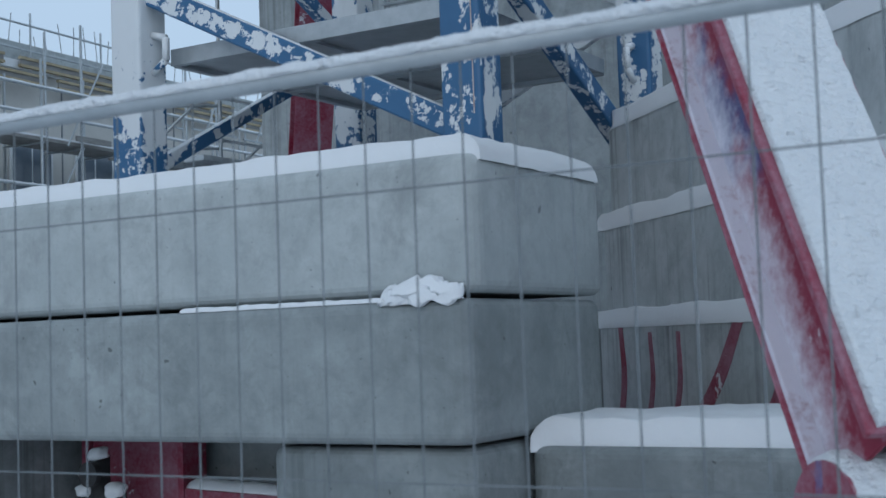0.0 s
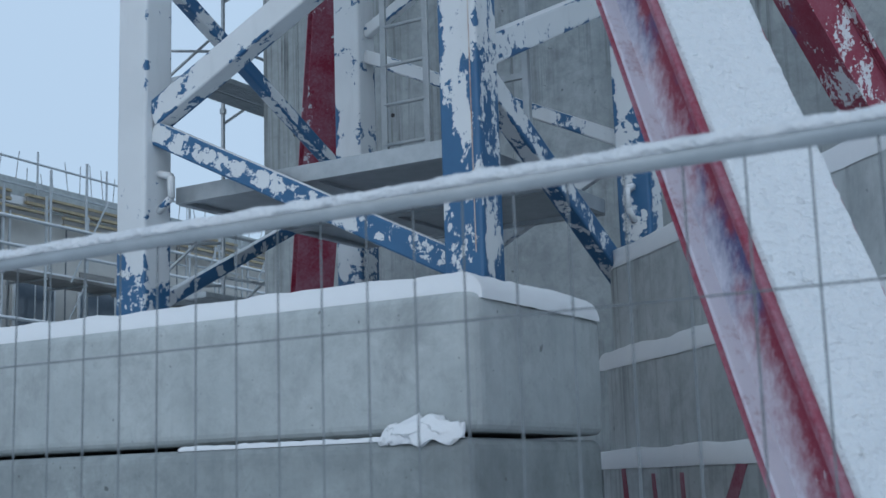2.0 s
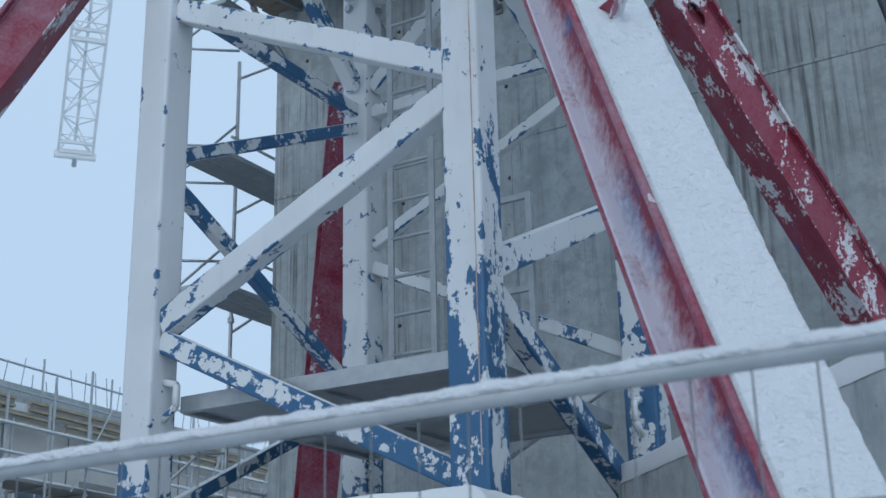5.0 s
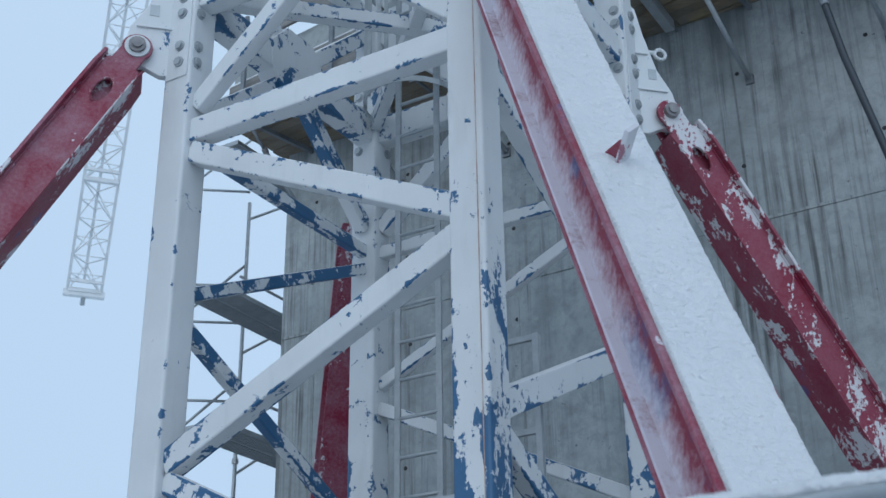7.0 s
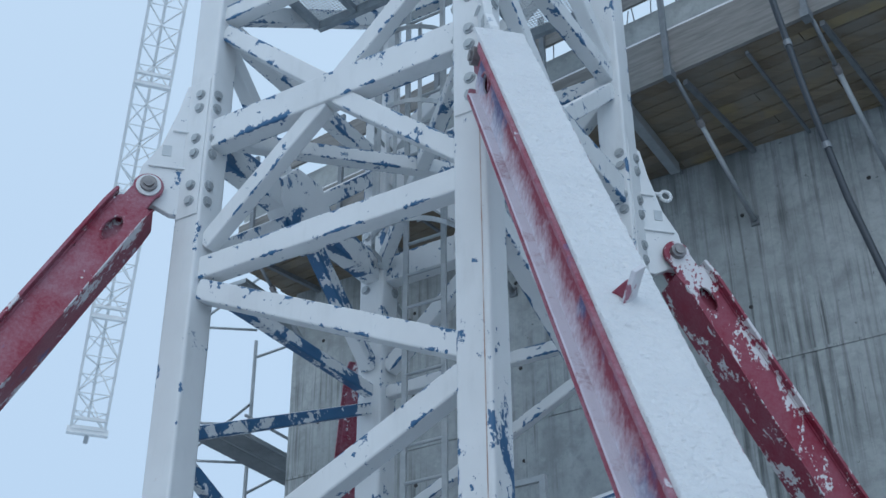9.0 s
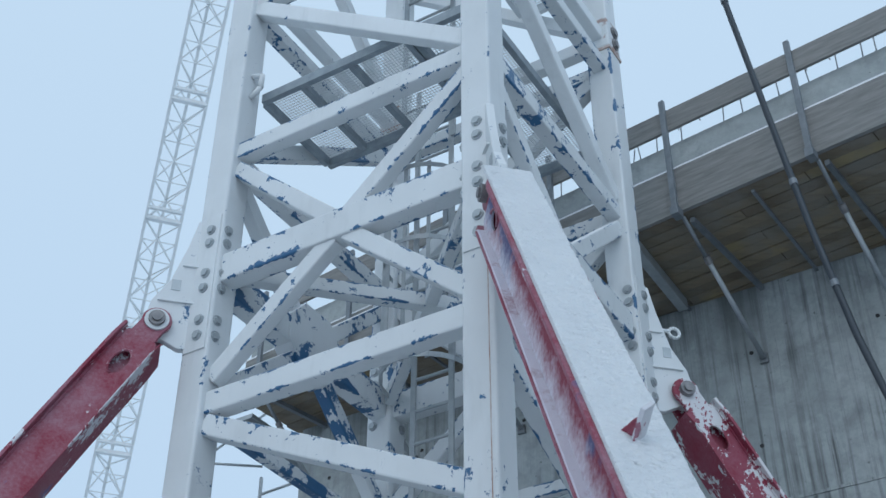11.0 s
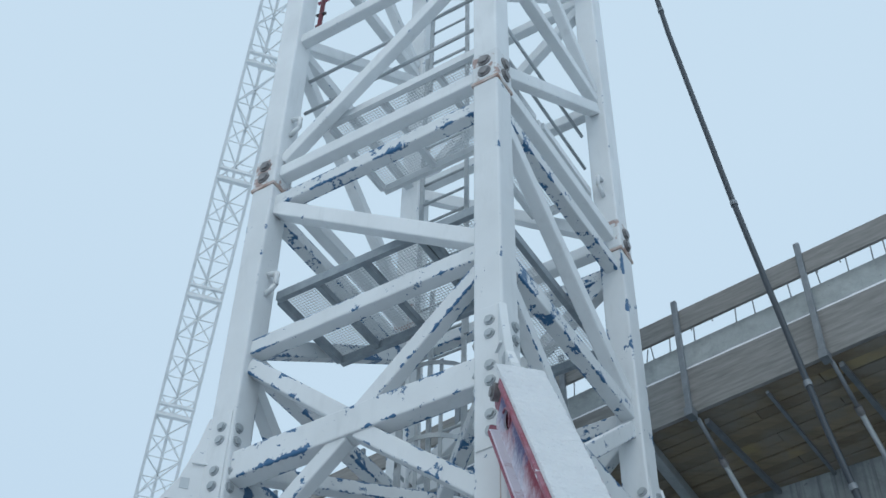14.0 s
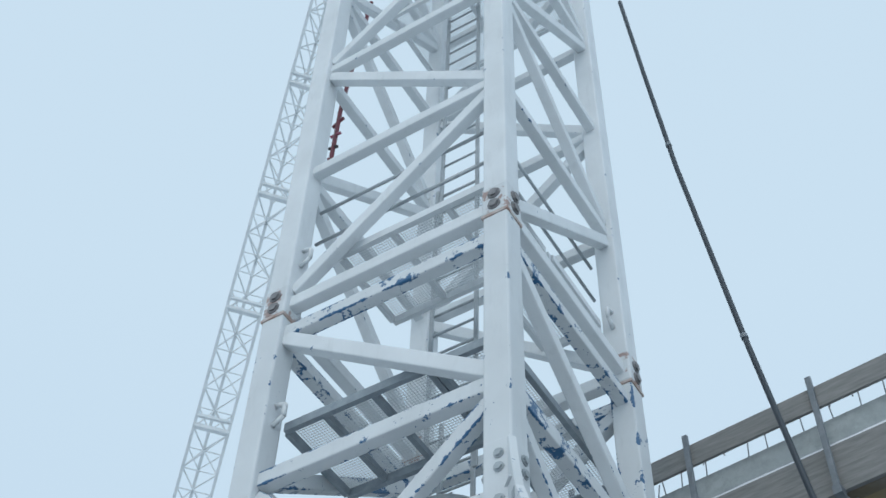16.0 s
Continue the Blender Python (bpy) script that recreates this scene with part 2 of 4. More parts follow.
GALV_BLUE = plain("bluish_galvanised_steel", (0.22, 0.255, 0.285), (0.33, 0.37, 0.40), 9, 0.5, 0.3)
MESH_PALE = plain("frosted_mesh_steel", (0.50, 0.53, 0.55), (0.64, 0.67, 0.69), 9, 0.6, 0.1)
GALV_DARK = plain("dull_galvanised_steel", (0.16, 0.18, 0.20), (0.25, 0.27, 0.29), 9, 0.55, 0.5)
WIRE = plain("dull_fence_wire", (0.12, 0.135, 0.145), (0.20, 0.22, 0.235), 9, 0.6, 0.2)
BOLT = plain("weathered_bolt_steel", (0.16, 0.16, 0.17), (0.30, 0.29, 0.29), 20, 0.55, 0.5)
TIMBER = plain("grey_weathered_timber", (0.165, 0.165, 0.16), (0.275, 0.27, 0.26), 4, 0.8, 0, (0.8, 0.8, 8))
def board_material():
    """Used shuttering boards, each of its own tone, with grain, grey cement film and yellow fresh patches."""
    n = Nodes("brown_shuttering_boards")
    g = n.tree.nodes.new("ShaderNodeNewGeometry")
    own = g.outputs["Random Per Island"]
    c = n.mix(own, (0.15, 0.118, 0.082), (0.25, 0.205, 0.14))
    grain_ = n.noise(14, 6, 0.65, (0.15, 1, 1))
    c = n.mix(n.ramp(grain_, 0.45, 0.7, 0, 0.5), c, (0.09, 0.07, 0.05))
    film = n.ramp(n.noise(2.4, 6, 0.65), 0.44, 0.62)
    c = n.mix(n.math("MULTIPLY", film, 0.6), c, (0.21, 0.20, 0.18))
    fresh = n.math("MULTIPLY", n.ramp(n.noise(1.3, 4, 0.6), 0.56, 0.66), n.ramp(own, 0.4, 0.7))
    c = n.mix(n.math("MULTIPLY", fresh, 0.5), c, (0.34, 0.27, 0.12))
    return n.done(c, 0.8, 0.0, grain_, 0.3, 0.006)


PLY = board_material()
PLY_PALE = plain("pale_yellow_timber", (0.30, 0.25, 0.16), (0.42, 0.36, 0.24), 5, 0.8)
CABLE = plain("dark_steel_rope", (0.04, 0.05, 0.062), (0.05, 0.06, 0.072), 2, 0.5, 0.3)
FACADE = plain("beige_facade_panel", (0.50, 0.49, 0.46), (0.60, 0.59, 0.56), 1.5, 0.8)
FACADE_BROWN = plain("brown_facade_panel", (0.22, 0.15, 0.12), (0.28, 0.20, 0.16), 2, 0.8)
GLASS = plain("dark_window_glass", (0.10, 0.13, 0.16), (0.15, 0.18, 0.22), 2, 0.1)
FAR_WHITE = plain("white_painted_lattice", (0.62, 0.65, 0.66), (0.74, 0.76, 0.77), 2, 0.5)
GEAR = plain("dark_red_gear_paint", (0.07, 0.012, 0.02), (0.15, 0.02, 0.035), 6, 0.6)
BLACK = plain("black_rubber", (0.02, 0.02, 0.022), (0.04, 0.04, 0.042), 8, 0.7)

# ---- building helpers: the site's own axes, x along the ballast blocks, y towards the concrete wall ----
SITE = pose(0.169, 6.5, 0, 0, 0, -30.73)
ORIGIN = {}


def thing(name, at, label, category, group="", kind=""):
    ob = new(name)
    ob.empty_display_size = 0.2
    ob.matrix_basis = SITE @ Matrix.Translation(at)
    ORIGIN[ob.name] = Vector(at)
    return tagged(ob, label, category, group, kind)


def part(name, bm, material, parent, label="", smooth=False, bevel=0.0, segments=2):
    me = bpy.data.meshes.new(name)
    at = ORIGIN[parent.name]
    bm.transform(Matrix.Translation(-at))
    bmesh.ops.recalc_face_normals(bm, faces=bm.faces)
    bm.to_mesh(me)
    bm.free()
    me.materials.append(material)
    if smooth:
        for p in me.polygons:
            p.use_smooth = True
    ob = new(name, me)
    ob.parent = parent
    ORIGIN[ob.name] = at
    if bevel:
        m = ob.modifiers.new("edge", "BEVEL")
        m.width, m.segments, m.limit_method = bevel, segments, "ANGLE"
    if label:
        ob["label"] = label
    return ob


def solid(name, bm, material, label="", category="", group="", kind="", at=(0, 0, 0), smooth=False, bevel=0.0):
    """A thing that is one mesh."""
    me = bpy.data.meshes.new(name)
    bm.transform(Matrix.Translation(-Vector(at)))
    bmesh.ops.recalc_face_normals(bm, faces=bm.faces)
    bm.to_mesh(me)
    bm.free()
    me.materials.append(material)
    if smooth:
        for p in me.polygons:
            p.use_smooth = True
    ob = new(name, me)
    ob.matrix_basis = SITE @ Matrix.Translation(at)
    ORIGIN[ob.name] = Vector(at)
    if bevel:
        m = ob.modifiers.new("edge", "BEVEL")
        m.width, m.segments, m.limit_method = bevel, 4, "ANGLE"
    return tagged(ob, label, category, group, kind)


def across(bm, m, w, h):
    """Write where each face's points lie across a bar with frame m, from 1 at one long edge to 2 at the other."""
    uv = bm.loops.layers.uv.new("across")
    inv = m.inverted()
    bm.normal_update()
    for f in bm.faces:
        nrm = inv.to_3x3() @ f.normal
        k, size = (2, h) if abs(nrm.y) > abs(nrm.z) else (1, w)
        for lp in f.loops:
            c = inv @ lp.vert.co
            lp[uv].uv = (c.x, 1.5 + c[k] / size)
    return bm


def bm_new():
    return bmesh.new()


def box(bm, lo, hi, m=None):
    lo, hi = Vector(lo), Vector(hi)
    c, s = (lo + hi) / 2, hi - lo
    t = Matrix.Translation(c) @ Matrix.Diagonal((*s, 1))
    bmesh.ops.create_cube(bm, size=1, matrix=(m @ t) if m else t)
    return bm


def along(p, q, up=(0, 0, 1)):
    """A frame at p whose x runs to q and whose z leans towards up; and the length."""
    p, q = Vector(p), Vector(q)
    x = (q - p).normalized()
    up = Vector(up)
    if abs(x.dot(up.normalized())) > 0.999:
        up = Vector((0, 1, 0))
    y = up.cross(x).normalized()
    z = x.cross(y)
    m = Matrix((x, y, z)).transposed().to_4x4()
    m.translation = p
    return m, (q - p).length


def bar(bm, p, q, w, h, up=(0, 0, 1)):
    """A square bar from p to q, w wide and h high."""
    m, n = along(p, q, up)
    return box(bm, (0, -w / 2, -h / 2), (n, w / 2, h / 2), m)


def tube(bm, p, q, r, sides=8, r2=None):
    m, n = along(p, q)
    t = m @ Matrix.Translation((n / 2, 0, 0)) @ pose(0, 0, 0, 0, 90, 0)
    bmesh.ops.create_cone(bm, cap_ends=True, segments=sides, radius1=r, radius2=r if r2 is None else r2, depth=n, matrix=t)
    return bm


def plate(bm, outline, thick, m):
    """A flat plate with a drawn outline in the x-z plane of m, thick along y."""
    a = [bm.verts.new(m @ Vector((x, -thick / 2, z))) for x, z in outline]
    b = [bm.verts.new(m @ Vector((x, thick / 2, z))) for x, z in outline]
    bm.faces.new(a)
    bm.faces.new(b[::-1])
    k = len(a)
    for i in range(k):
        bm.faces.new((a[i], b[i], b[(i + 1) % k], a[(i + 1) % k]))
    return bm


def spread(a, b, step, edge):
    """Places from a to b, closer together towards both ends."""
    edge = min(edge, (b - a) * 0.45)
    near = [edge * (1 - math.cos(radians(q))) for q in (0, 20, 40, 60, 76)]
    count = max(1, round((b - a - 2 * edge) / step))
    return [a + v for v in near] + [a + edge + (b - a - 2 * edge) * i / count for i in range(count + 1)] + [b - v for v in near[::-1]]


def drift(lo, hi, height, seed, step=0.05, edge=0.05, sag=0.015, m=None, skirt=0.012, grain=0.006):
    """A layer of lying snow over a rectangle, with a rounded uneven rim."""
    bm = bmesh.new()
    (x0, y0, z0), (x1, y1, _) = lo, hi
    xs, ys = spread(x0, x1, step, edge), spread(y0, y1, step, edge)
    nx, ny = len(xs) - 1, len(ys) - 1
    rows = []
    for y in ys:
        row = []
        for x in xs:
            rim = min(x - x0, x1 - x, y - y0, y1 - y)
            k = min(1.0, max(0.0, rim) / edge) if edge else 1.0
            side = x in (x0, x1), y in (y0, y1)
            cx, cy = min(max(x, x0 + edge), x1 - edge), min(max(y, y0 + edge), y1 - edge)
            if x != cx and y != cy:
                # turn the square corner into a quarter of a disc
                f = max(abs(x - cx), abs(y - cy)) / math.hypot(x - cx, y - cy)
                x, y = cx + (x - cx) * f, cy + (y - cy) * f
            round_off = math.sqrt(max(0.0, 1 - (1 - k) ** 2))
            bump = 0.55 * noise.noise((x * 2.3 + seed, y * 2.3, seed)) + 0.35 * noise.noise((x * 8 + seed, y * 8, 3.1))
            z = z0 + height * (0.04 + 0.96 * round_off) * (1 + 0.28 * bump)
            z += grain * (0.3 + 0.7 * k) * (noise.noise((x * 13, y * 26, seed)) + 0.7 * noise.noise((x * 34, y * 40, seed + 2)))
            wob = (1 - k) * sag * (noise.noise((x * 4, y * 4, seed + 7)) + noise.noise((x * 13, y * 13, seed + 9)))
            row.append(bm.verts.new((x + wob * side[0], y + wob * side[1], z)))
        rows.append(row)
    for j in range(ny):
        for i in range(nx):
            bm.faces.new((rows[j][i], rows[j][i + 1], rows[j + 1][i + 1], rows[j + 1][i]))
    rim = [rows[0][i] for i in range(nx)] + [rows[j][nx] for j in range(ny)] + [rows[ny][i] for i in range(nx, 0, -1)] + [rows[j][0] for j in range(ny, 0, -1)]
    low = [bm.verts.new((v.co.x, v.co.y, z0 - skirt - skirt * 0.45 * abs(noise.noise((v.co.x * 7, v.co.y * 7, seed))))) for v in rim]
    for i in range(len(rim)):
        k = (i + 1) % len(rim)
        bm.faces.new((rim[i], rim[k], low[k], low[i]))
    if m:
        bm.transform(m)
    return bm


def rod_snow(p, q, r, seed, thick=0.02, step=0.04, rough=0.0):
    """Snow that lies along the top of a bar or tube."""
    bm = bmesh.new()
    m, n = along(p, q)
    k = max(2, round(n / step))
    rings = []
    for i in range(k + 1):
        x = n * i / k
        t = thick * (1 + 0.6 * noise.noise((x * 5, seed, 0)) + 0.4 * noise.noise((x * 17, seed, 4)))
        end = 0.15 if i in (0, k) else 1.0
        ring = []
        for a in (12, 35, 62, 90, 118, 145, 168):
            rr = r * 0.96 + max(0.0, math.sin(radians(a))) * t * end + 0.002
            rr += rough * (noise.noise((x * 28, a * 0.03, seed)) + 0.8 * noise.noise((x * 70, a * 0.06, seed + 3)) + noise.noise((x * 6, a * 0.02, seed + 5)))
            ring.append(bm.verts.new(m @ Vector((x, rr * math.cos(radians(a)), rr * math.sin(radians(a))))))
        rings.append(ring)
    for a, b in zip(rings, rings[1:]):
        for i in range(6):
            bm.faces.new((a[i], b[i], b[i + 1], a[i + 1]))
        bm.faces.new((a[6], b[6], b[0], a[0]))
    bm.faces.new(rings[0])
    bm.faces.new(rings[-1][::-1])
    return bm


# ---- ground ----
bm = bm_new()
bmesh.ops.create_grid(bm, x_segments=60, y_segments=60, size=1500)
solid("ground", bm, SNOW, "snow-covered ground of a building site", "ground", kind="structure")

# ---- concrete wall with its overhanging slab ----
WALL_Y, WALL_L, WALL_TOP = 5.0, -5.31, 9.14
bm = bm_new()
box(bm, (WALL_L, WALL_Y, -0.2), (16, WALL_Y + 0.35, WALL_TOP))
solid("wall_north", bm, CONC_WALL, "bare grey shuttered concrete wall with tie holes and dark runs", "wall", kind="structure")
bm = bm_new()
box(bm, (WALL_L, WALL_Y + 0.352, -0.2), (WALL_L + 0.35, 18, WALL_TOP))
solid("wall_west", bm, CONC_WALL, "bare grey concrete return wall", "wall", kind="structure")
# the slab's edge runs at a slight angle to the wall: own axes, x along the edge, y inwards
EDGE = Matrix.Translation((0, 3.52, 0)) @ pose(0, 0, 0, 0, 0, -6.0)
SX0, SX1 = -5.55, 15.0


def ebox(lo, hi):
    return box(bm_new(), lo, hi, EDGE)


slab = thing("ceiling", (0, 3.45, WALL_TOP), "overhanging concrete floor slab under construction on timber shuttering", "slab", kind="structure")
part("slab_body", ebox((SX0, 0.09, WALL_TOP + 0.16), (SX1, 15, 9.99)), CONC_LIGHT, slab, "pale concrete slab edge")
part("slab_upstand", ebox((SX0, 0.11, 9.994), (SX1, 0.4, 10.06)), CONC_LIGHT, slab)
# shuttering boards under the overhang, in one mesh with their joints
rng = random.Random(2)
bm = bm_new()
y, k = 0.05, 0
while y < 3.6:
    x = SX0 - 0.7 * (k % 3)
    while x < SX1:
        dz = rng.uniform(-0.012, 0.014)
        box(bm, (max(x, SX0), y + 0.004, WALL_TOP + 0.012 + dz), (min(x + 2.494, SX1), y + 0.136, WALL_TOP + 0.05 + dz), EDGE)
        x += 2.5
    y, k = y + 0.14, k + 1
part("shuttering", bm, PLY, slab, "stained brown shuttering boards", bevel=0.006)
bm = bm_new()
for k in range(11):
    x = SX0 + 0.3 + 1.9 * k
    box(bm, (x, 0.05, WALL_TOP + 0.07), (x + 0.08, 3.5, WALL_TOP + 0.158), EDGE)
part("bearers", bm, TIMBER, slab)
for z0, z1, dy in ((9.14, 9.405, 0.0), (9.413, 9.67, 0.012)):
    x = SX0
    while x < SX1:
        part("fascia_board", ebox((x, dy, z0), (min(x + 3.996, SX1), dy + 0.045, z1)), TIMBER, slab, bevel=0.004)
        x += 4.0
part("snow_line", drift((SX0, 0.0, 9.67), (SX1, 0.088, 0), 0.028, 8.0, 0.06, 0.03, m=EDGE), SNOW, slab, "thin line of snow on the shuttering", smooth=True)
# reinforcement bars that stick out of the slab
rng = random.Random(4)
bm = bm_new()
x = SX0 + 0.2
while x < SX1 - 0.2:
    if rng.random() < 0.8:
        h = rng.uniform(0.25, 0.55)
        tube(bm, EDGE @ Vector((x, 0.25, 10.0)), EDGE @ Vector((x + rng.uniform(-0.05, 0.05), 0.25 + rng.uniform(-0.06, 0.06), 10.06 + h)), 0.007, 5)
    if rng.random() < 0.16:
        ring = [EDGE @ Vector((x + 0.12 * math.cos(radians(q)) + 0.1, 0.27, 10.36 + 0.12 * math.sin(radians(q)))) for q in range(0, 181, 30)]
        for p, q in zip(ring, ring[1:]):
            tube(bm, p, q, 0.007, 5)
    x += rng.uniform(0.13, 0.3)
rb = part("rebar", bm, GALV_DARK, slab, "bare reinforcement bars")
rb["kind"] = "stuff"

# edge protection along the slab: posts that clamp the shuttering, and a timber rail
rail = thing("guard_rail", (4, 3.3, 9.2), "weathered timber guard board on steel clamp posts along the slab edge", "guard rail")
x = SX0
while x < SX1:
    part("board", ebox((x, -0.055, 10.10), (min(x + 3.97, SX1), -0.02, 10.36)), TIMBER, rail, bevel=0.004)
    x += 4.0
for k in range(15):
    x = -5.25 + 1.33 * k + 0.02
    bm = ebox((x - 0.028, -0.1, 9.1), (x + 0.028, -0.06, 10.47))
    box(bm, (x - 0.04, -0.12, 9.04), (x + 0.04, -0.004, 9.135), EDGE)
    part("post", bm, GALV_DARK, rail, bevel=0.004)


def prop(x):
    """A raking steel prop from the slab edge back to the wall, with its stay along the soffit."""
    pr = thing("shuttering_prop", (x, WALL_Y, 8.2), "galvanised raking prop between the wall and the slab shuttering", "prop", "props under the slab")
    a = EDGE @ Vector((x, 0.03, 9.08))
    b = Vector((a.x + 0.12, WALL_Y - 0.03, 8.29))
    part("outer_tube", tube(bm_new(), a + (b - a) * 0.28, b, 0.026, 10), GALV, pr, smooth=True)
    part("inner_tube", tube(bm_new(), a, a + (b - a) * 0.3, 0.02, 10), GALV_DARK, pr, smooth=True)
    part("stay", bar(bm_new(), a + Vector((0.06, 0.06, -0.01)), (a.x + 0.22, WALL_Y - 0.02, 9.08), 0.045, 0.055), GALV_DARK, pr)
    part("stay", bar(bm_new(), a + Vector((0.68, -0.02, 0.01)), (a.x + 0.78, WALL_Y - 0.02, 9.09), 0.03, 0.03), GALV_DARK, pr)
    part("wall_plate", box(bm_new(), (b.x - 0.04, WALL_Y - 0.03, 8.24), (b.x + 0.04, WALL_Y - 0.002, 8.34)), GALV_DARK, pr)
    part("collar", tube(bm_new(), a + (b - a) * 0.27, a + (b - a) * 0.32, 0.036, 10), BOLT, pr)


for k in range(8):
    prop(-5.25 + 1.33 * k + 0.04)
solid("steel_beam", bar(bm_new(), (-0.453, 3.6, 9.07), (-0.453, 4.85, 9.07), 0.1, 0.12), GALV, "galvanised channel beam under the shuttering", "beam", at=(-0.453, 4.2, 9.1), bevel=0.008)

# tie holes, pour joint and panel joints of the wall
bm = bm_new()
rng = random.Random(9)
for zz in (1.2, 2.5, 3.8, 5.1, 6.4, 7.4, 8.4):
    for k in range(17):
        x = -4.9 + 1.25 * k + rng.uniform(-0.03, 0.03)
        tube(bm, (x, WALL_Y - 0.004, zz), (x, WALL_Y + 0.01, zz), 0.022, 8)
solid("tie_hole_plugs", bm, BLACK, "dark shutter tie holes in the concrete wall", "tie holes", kind="stuff")
bm = bm_new()
box(bm, (WALL_L + 0.01, WALL_Y - 0.012, 6.80), (16, WALL_Y + 0.004, 6.83))
for k in range(8):
    x = WALL_L + 0.45 + 2.5 * k
    box(bm, (x, WALL_Y - 0.007, 0), (x + 0.016, WALL_Y + 0.004, 6.795))
    box(bm, (x + 0.8, WALL_Y - 0.007, 6.835), (x + 0.816, WALL_Y + 0.004, WALL_TOP - 0.01))
solid("trim", bm, CONC_WALL, "raised shutter joints on the concrete wall", "wall joint", kind="structure")

# ---- tower crane mast ----
S, COL = 2.243, 0.228
CORNER = {"F": (0.0, 0.0), "L": (-S, 0.0), "B": (-S, S), "R": (0.0, S)}


def node(c, z):
    return Vector((*CORNER[c], z))


mast = thing("tower_crane_mast", (-S / 2, S / 2, 0.6), "white tower crane mast with flaking paint over blue, dusted with frost", "crane mast")
JOINTS = (0.6, 10.08, 22.9, 35.6, 49.4)
for z0, z1 in zip(JOINTS, JOINTS[1:]):
    for c in "FLBR":
        x, y = CORNER[c]
        bm = box(bm_new(), (x - COL / 2, y - COL / 2, z0 + 0.004), (x + COL / 2, y + COL / 2, z1 - 0.004))
        across(bm, along((x, y, z0), (x, y, z1))[0], COL, COL)
        part("column", bm, {"F": MAST_TONGUES, "L": MAST, "B": MAST_SPOTS, "R": MAST_SPOTS}[c] if z0 < 5 else MAST_UPPER, mast, bevel=0.018)


def brace(a, za, b, zb, w, h, mat, ends=(0.0, 1.0)):
    p, q = node(a, za), node(b, zb)
    d = (q - p)
    gap = COL / 2 - 0.01
    k = gap / S
    p2, q2 = p + d * k, q - d * k
    e0, e1 = ends
    span = q2 - p2
    bm = bar(bm_new(), p2 + span * e0, p2 + span * e1, w, h)
    across(bm, along(p2, q2)[0], w, h)
    return part("brace", bm, mat, mast, bevel=0.012)


RING = [("L", "F"), ("F", "R"), ("R", "B"), ("B", "L")]
for a, b in RING:
    seen = (a, b) in (("L", "F"), ("F", "R"))
    m1 = MAST_BLUE if a == "B" else MAST_BRACE
    low = m1 if seen or a == "B" else MAST_HALF
    k = 1.0 if seen else 0.62
    # foot section: zigzag
    brace(b, 2.52, a, 3.64, 0.11 * k, 0.14 * k, low)
    brace(a, 3.64, b, 4.72, 0.13 * k, 0.16 * k, low)
    brace(b, 4.80, a, 5.87, 0.12 * k, 0.15 * k, m1)
    brace(a, 5.97, b, 5.97, 0.13 * k, 0.17 * k, m1)
    # strut level: a heavy beam with four stays meeting in its middle
    brace(a, 7.08, b, 7.08, 0.15, 0.24, m1)
    brace(a, 6.08, b, 8.02, 0.11, 0.13, m1, (0.0, 0.47))
    brace(b, 6.08, a, 8.02, 0.11, 0.13, m1, (0.0, 0.47))
    brace(a, 8.14, b, 6.08, 0.11, 0.13, m1, (0.0, 0.47))
    brace(b, 8.14, a, 6.08, 0.11, 0.13, m1, (0.0, 0.47))
    brace(a, 8.21, b, 8.21, 0.12, 0.15, m1 if a == "L" else MAST_HALF)
    brace(a, 9.90, b, 8.28, 0.12, 0.14, MAST_UPPER if seen else m1)
    brace(a, 9.89, b, 9.89, 0.12, 0.14, MAST_HALF)
    # mast section above the joint
    brace(a, 10.28, b, 10.28, 0.12, 0.14, MAST_UPPER)
    z = 10.36
    pair = (a, b)
    for i in range(18):
        brace(pair[0], z, pair[1], z + 1.89, 0.11, 0.13, MAST_UPPER)
        brace(a, z + 1.95, b, z + 1.95, 0.11, 0.13, MAST_UPPER)
        z += 2.0
        pair = pair[::-1]

brace("L", 7.12, "R", 7.12, 0.10, 0.12, MAST_HALF)
brace("F", 7.12, "B", 7.12, 0.10, 0.12, MAST_HALF, (0.0, 0.485))
brace("F", 7.12, "B", 7.12, 0.10, 0.12, MAST_HALF, (0.515, 1.0))

# joint collars, bolts and brackets of the mast
def hexbolt(bm, p, n, r=0.032, h=0.03):
    p, n = Vector(p), Vector(n)
    tube(bm, p, p + n * h * 0.4, r * 1.35, 12)
    tube(bm, p + n * h * 0.4, p + n * h, r, 6)
    return bm


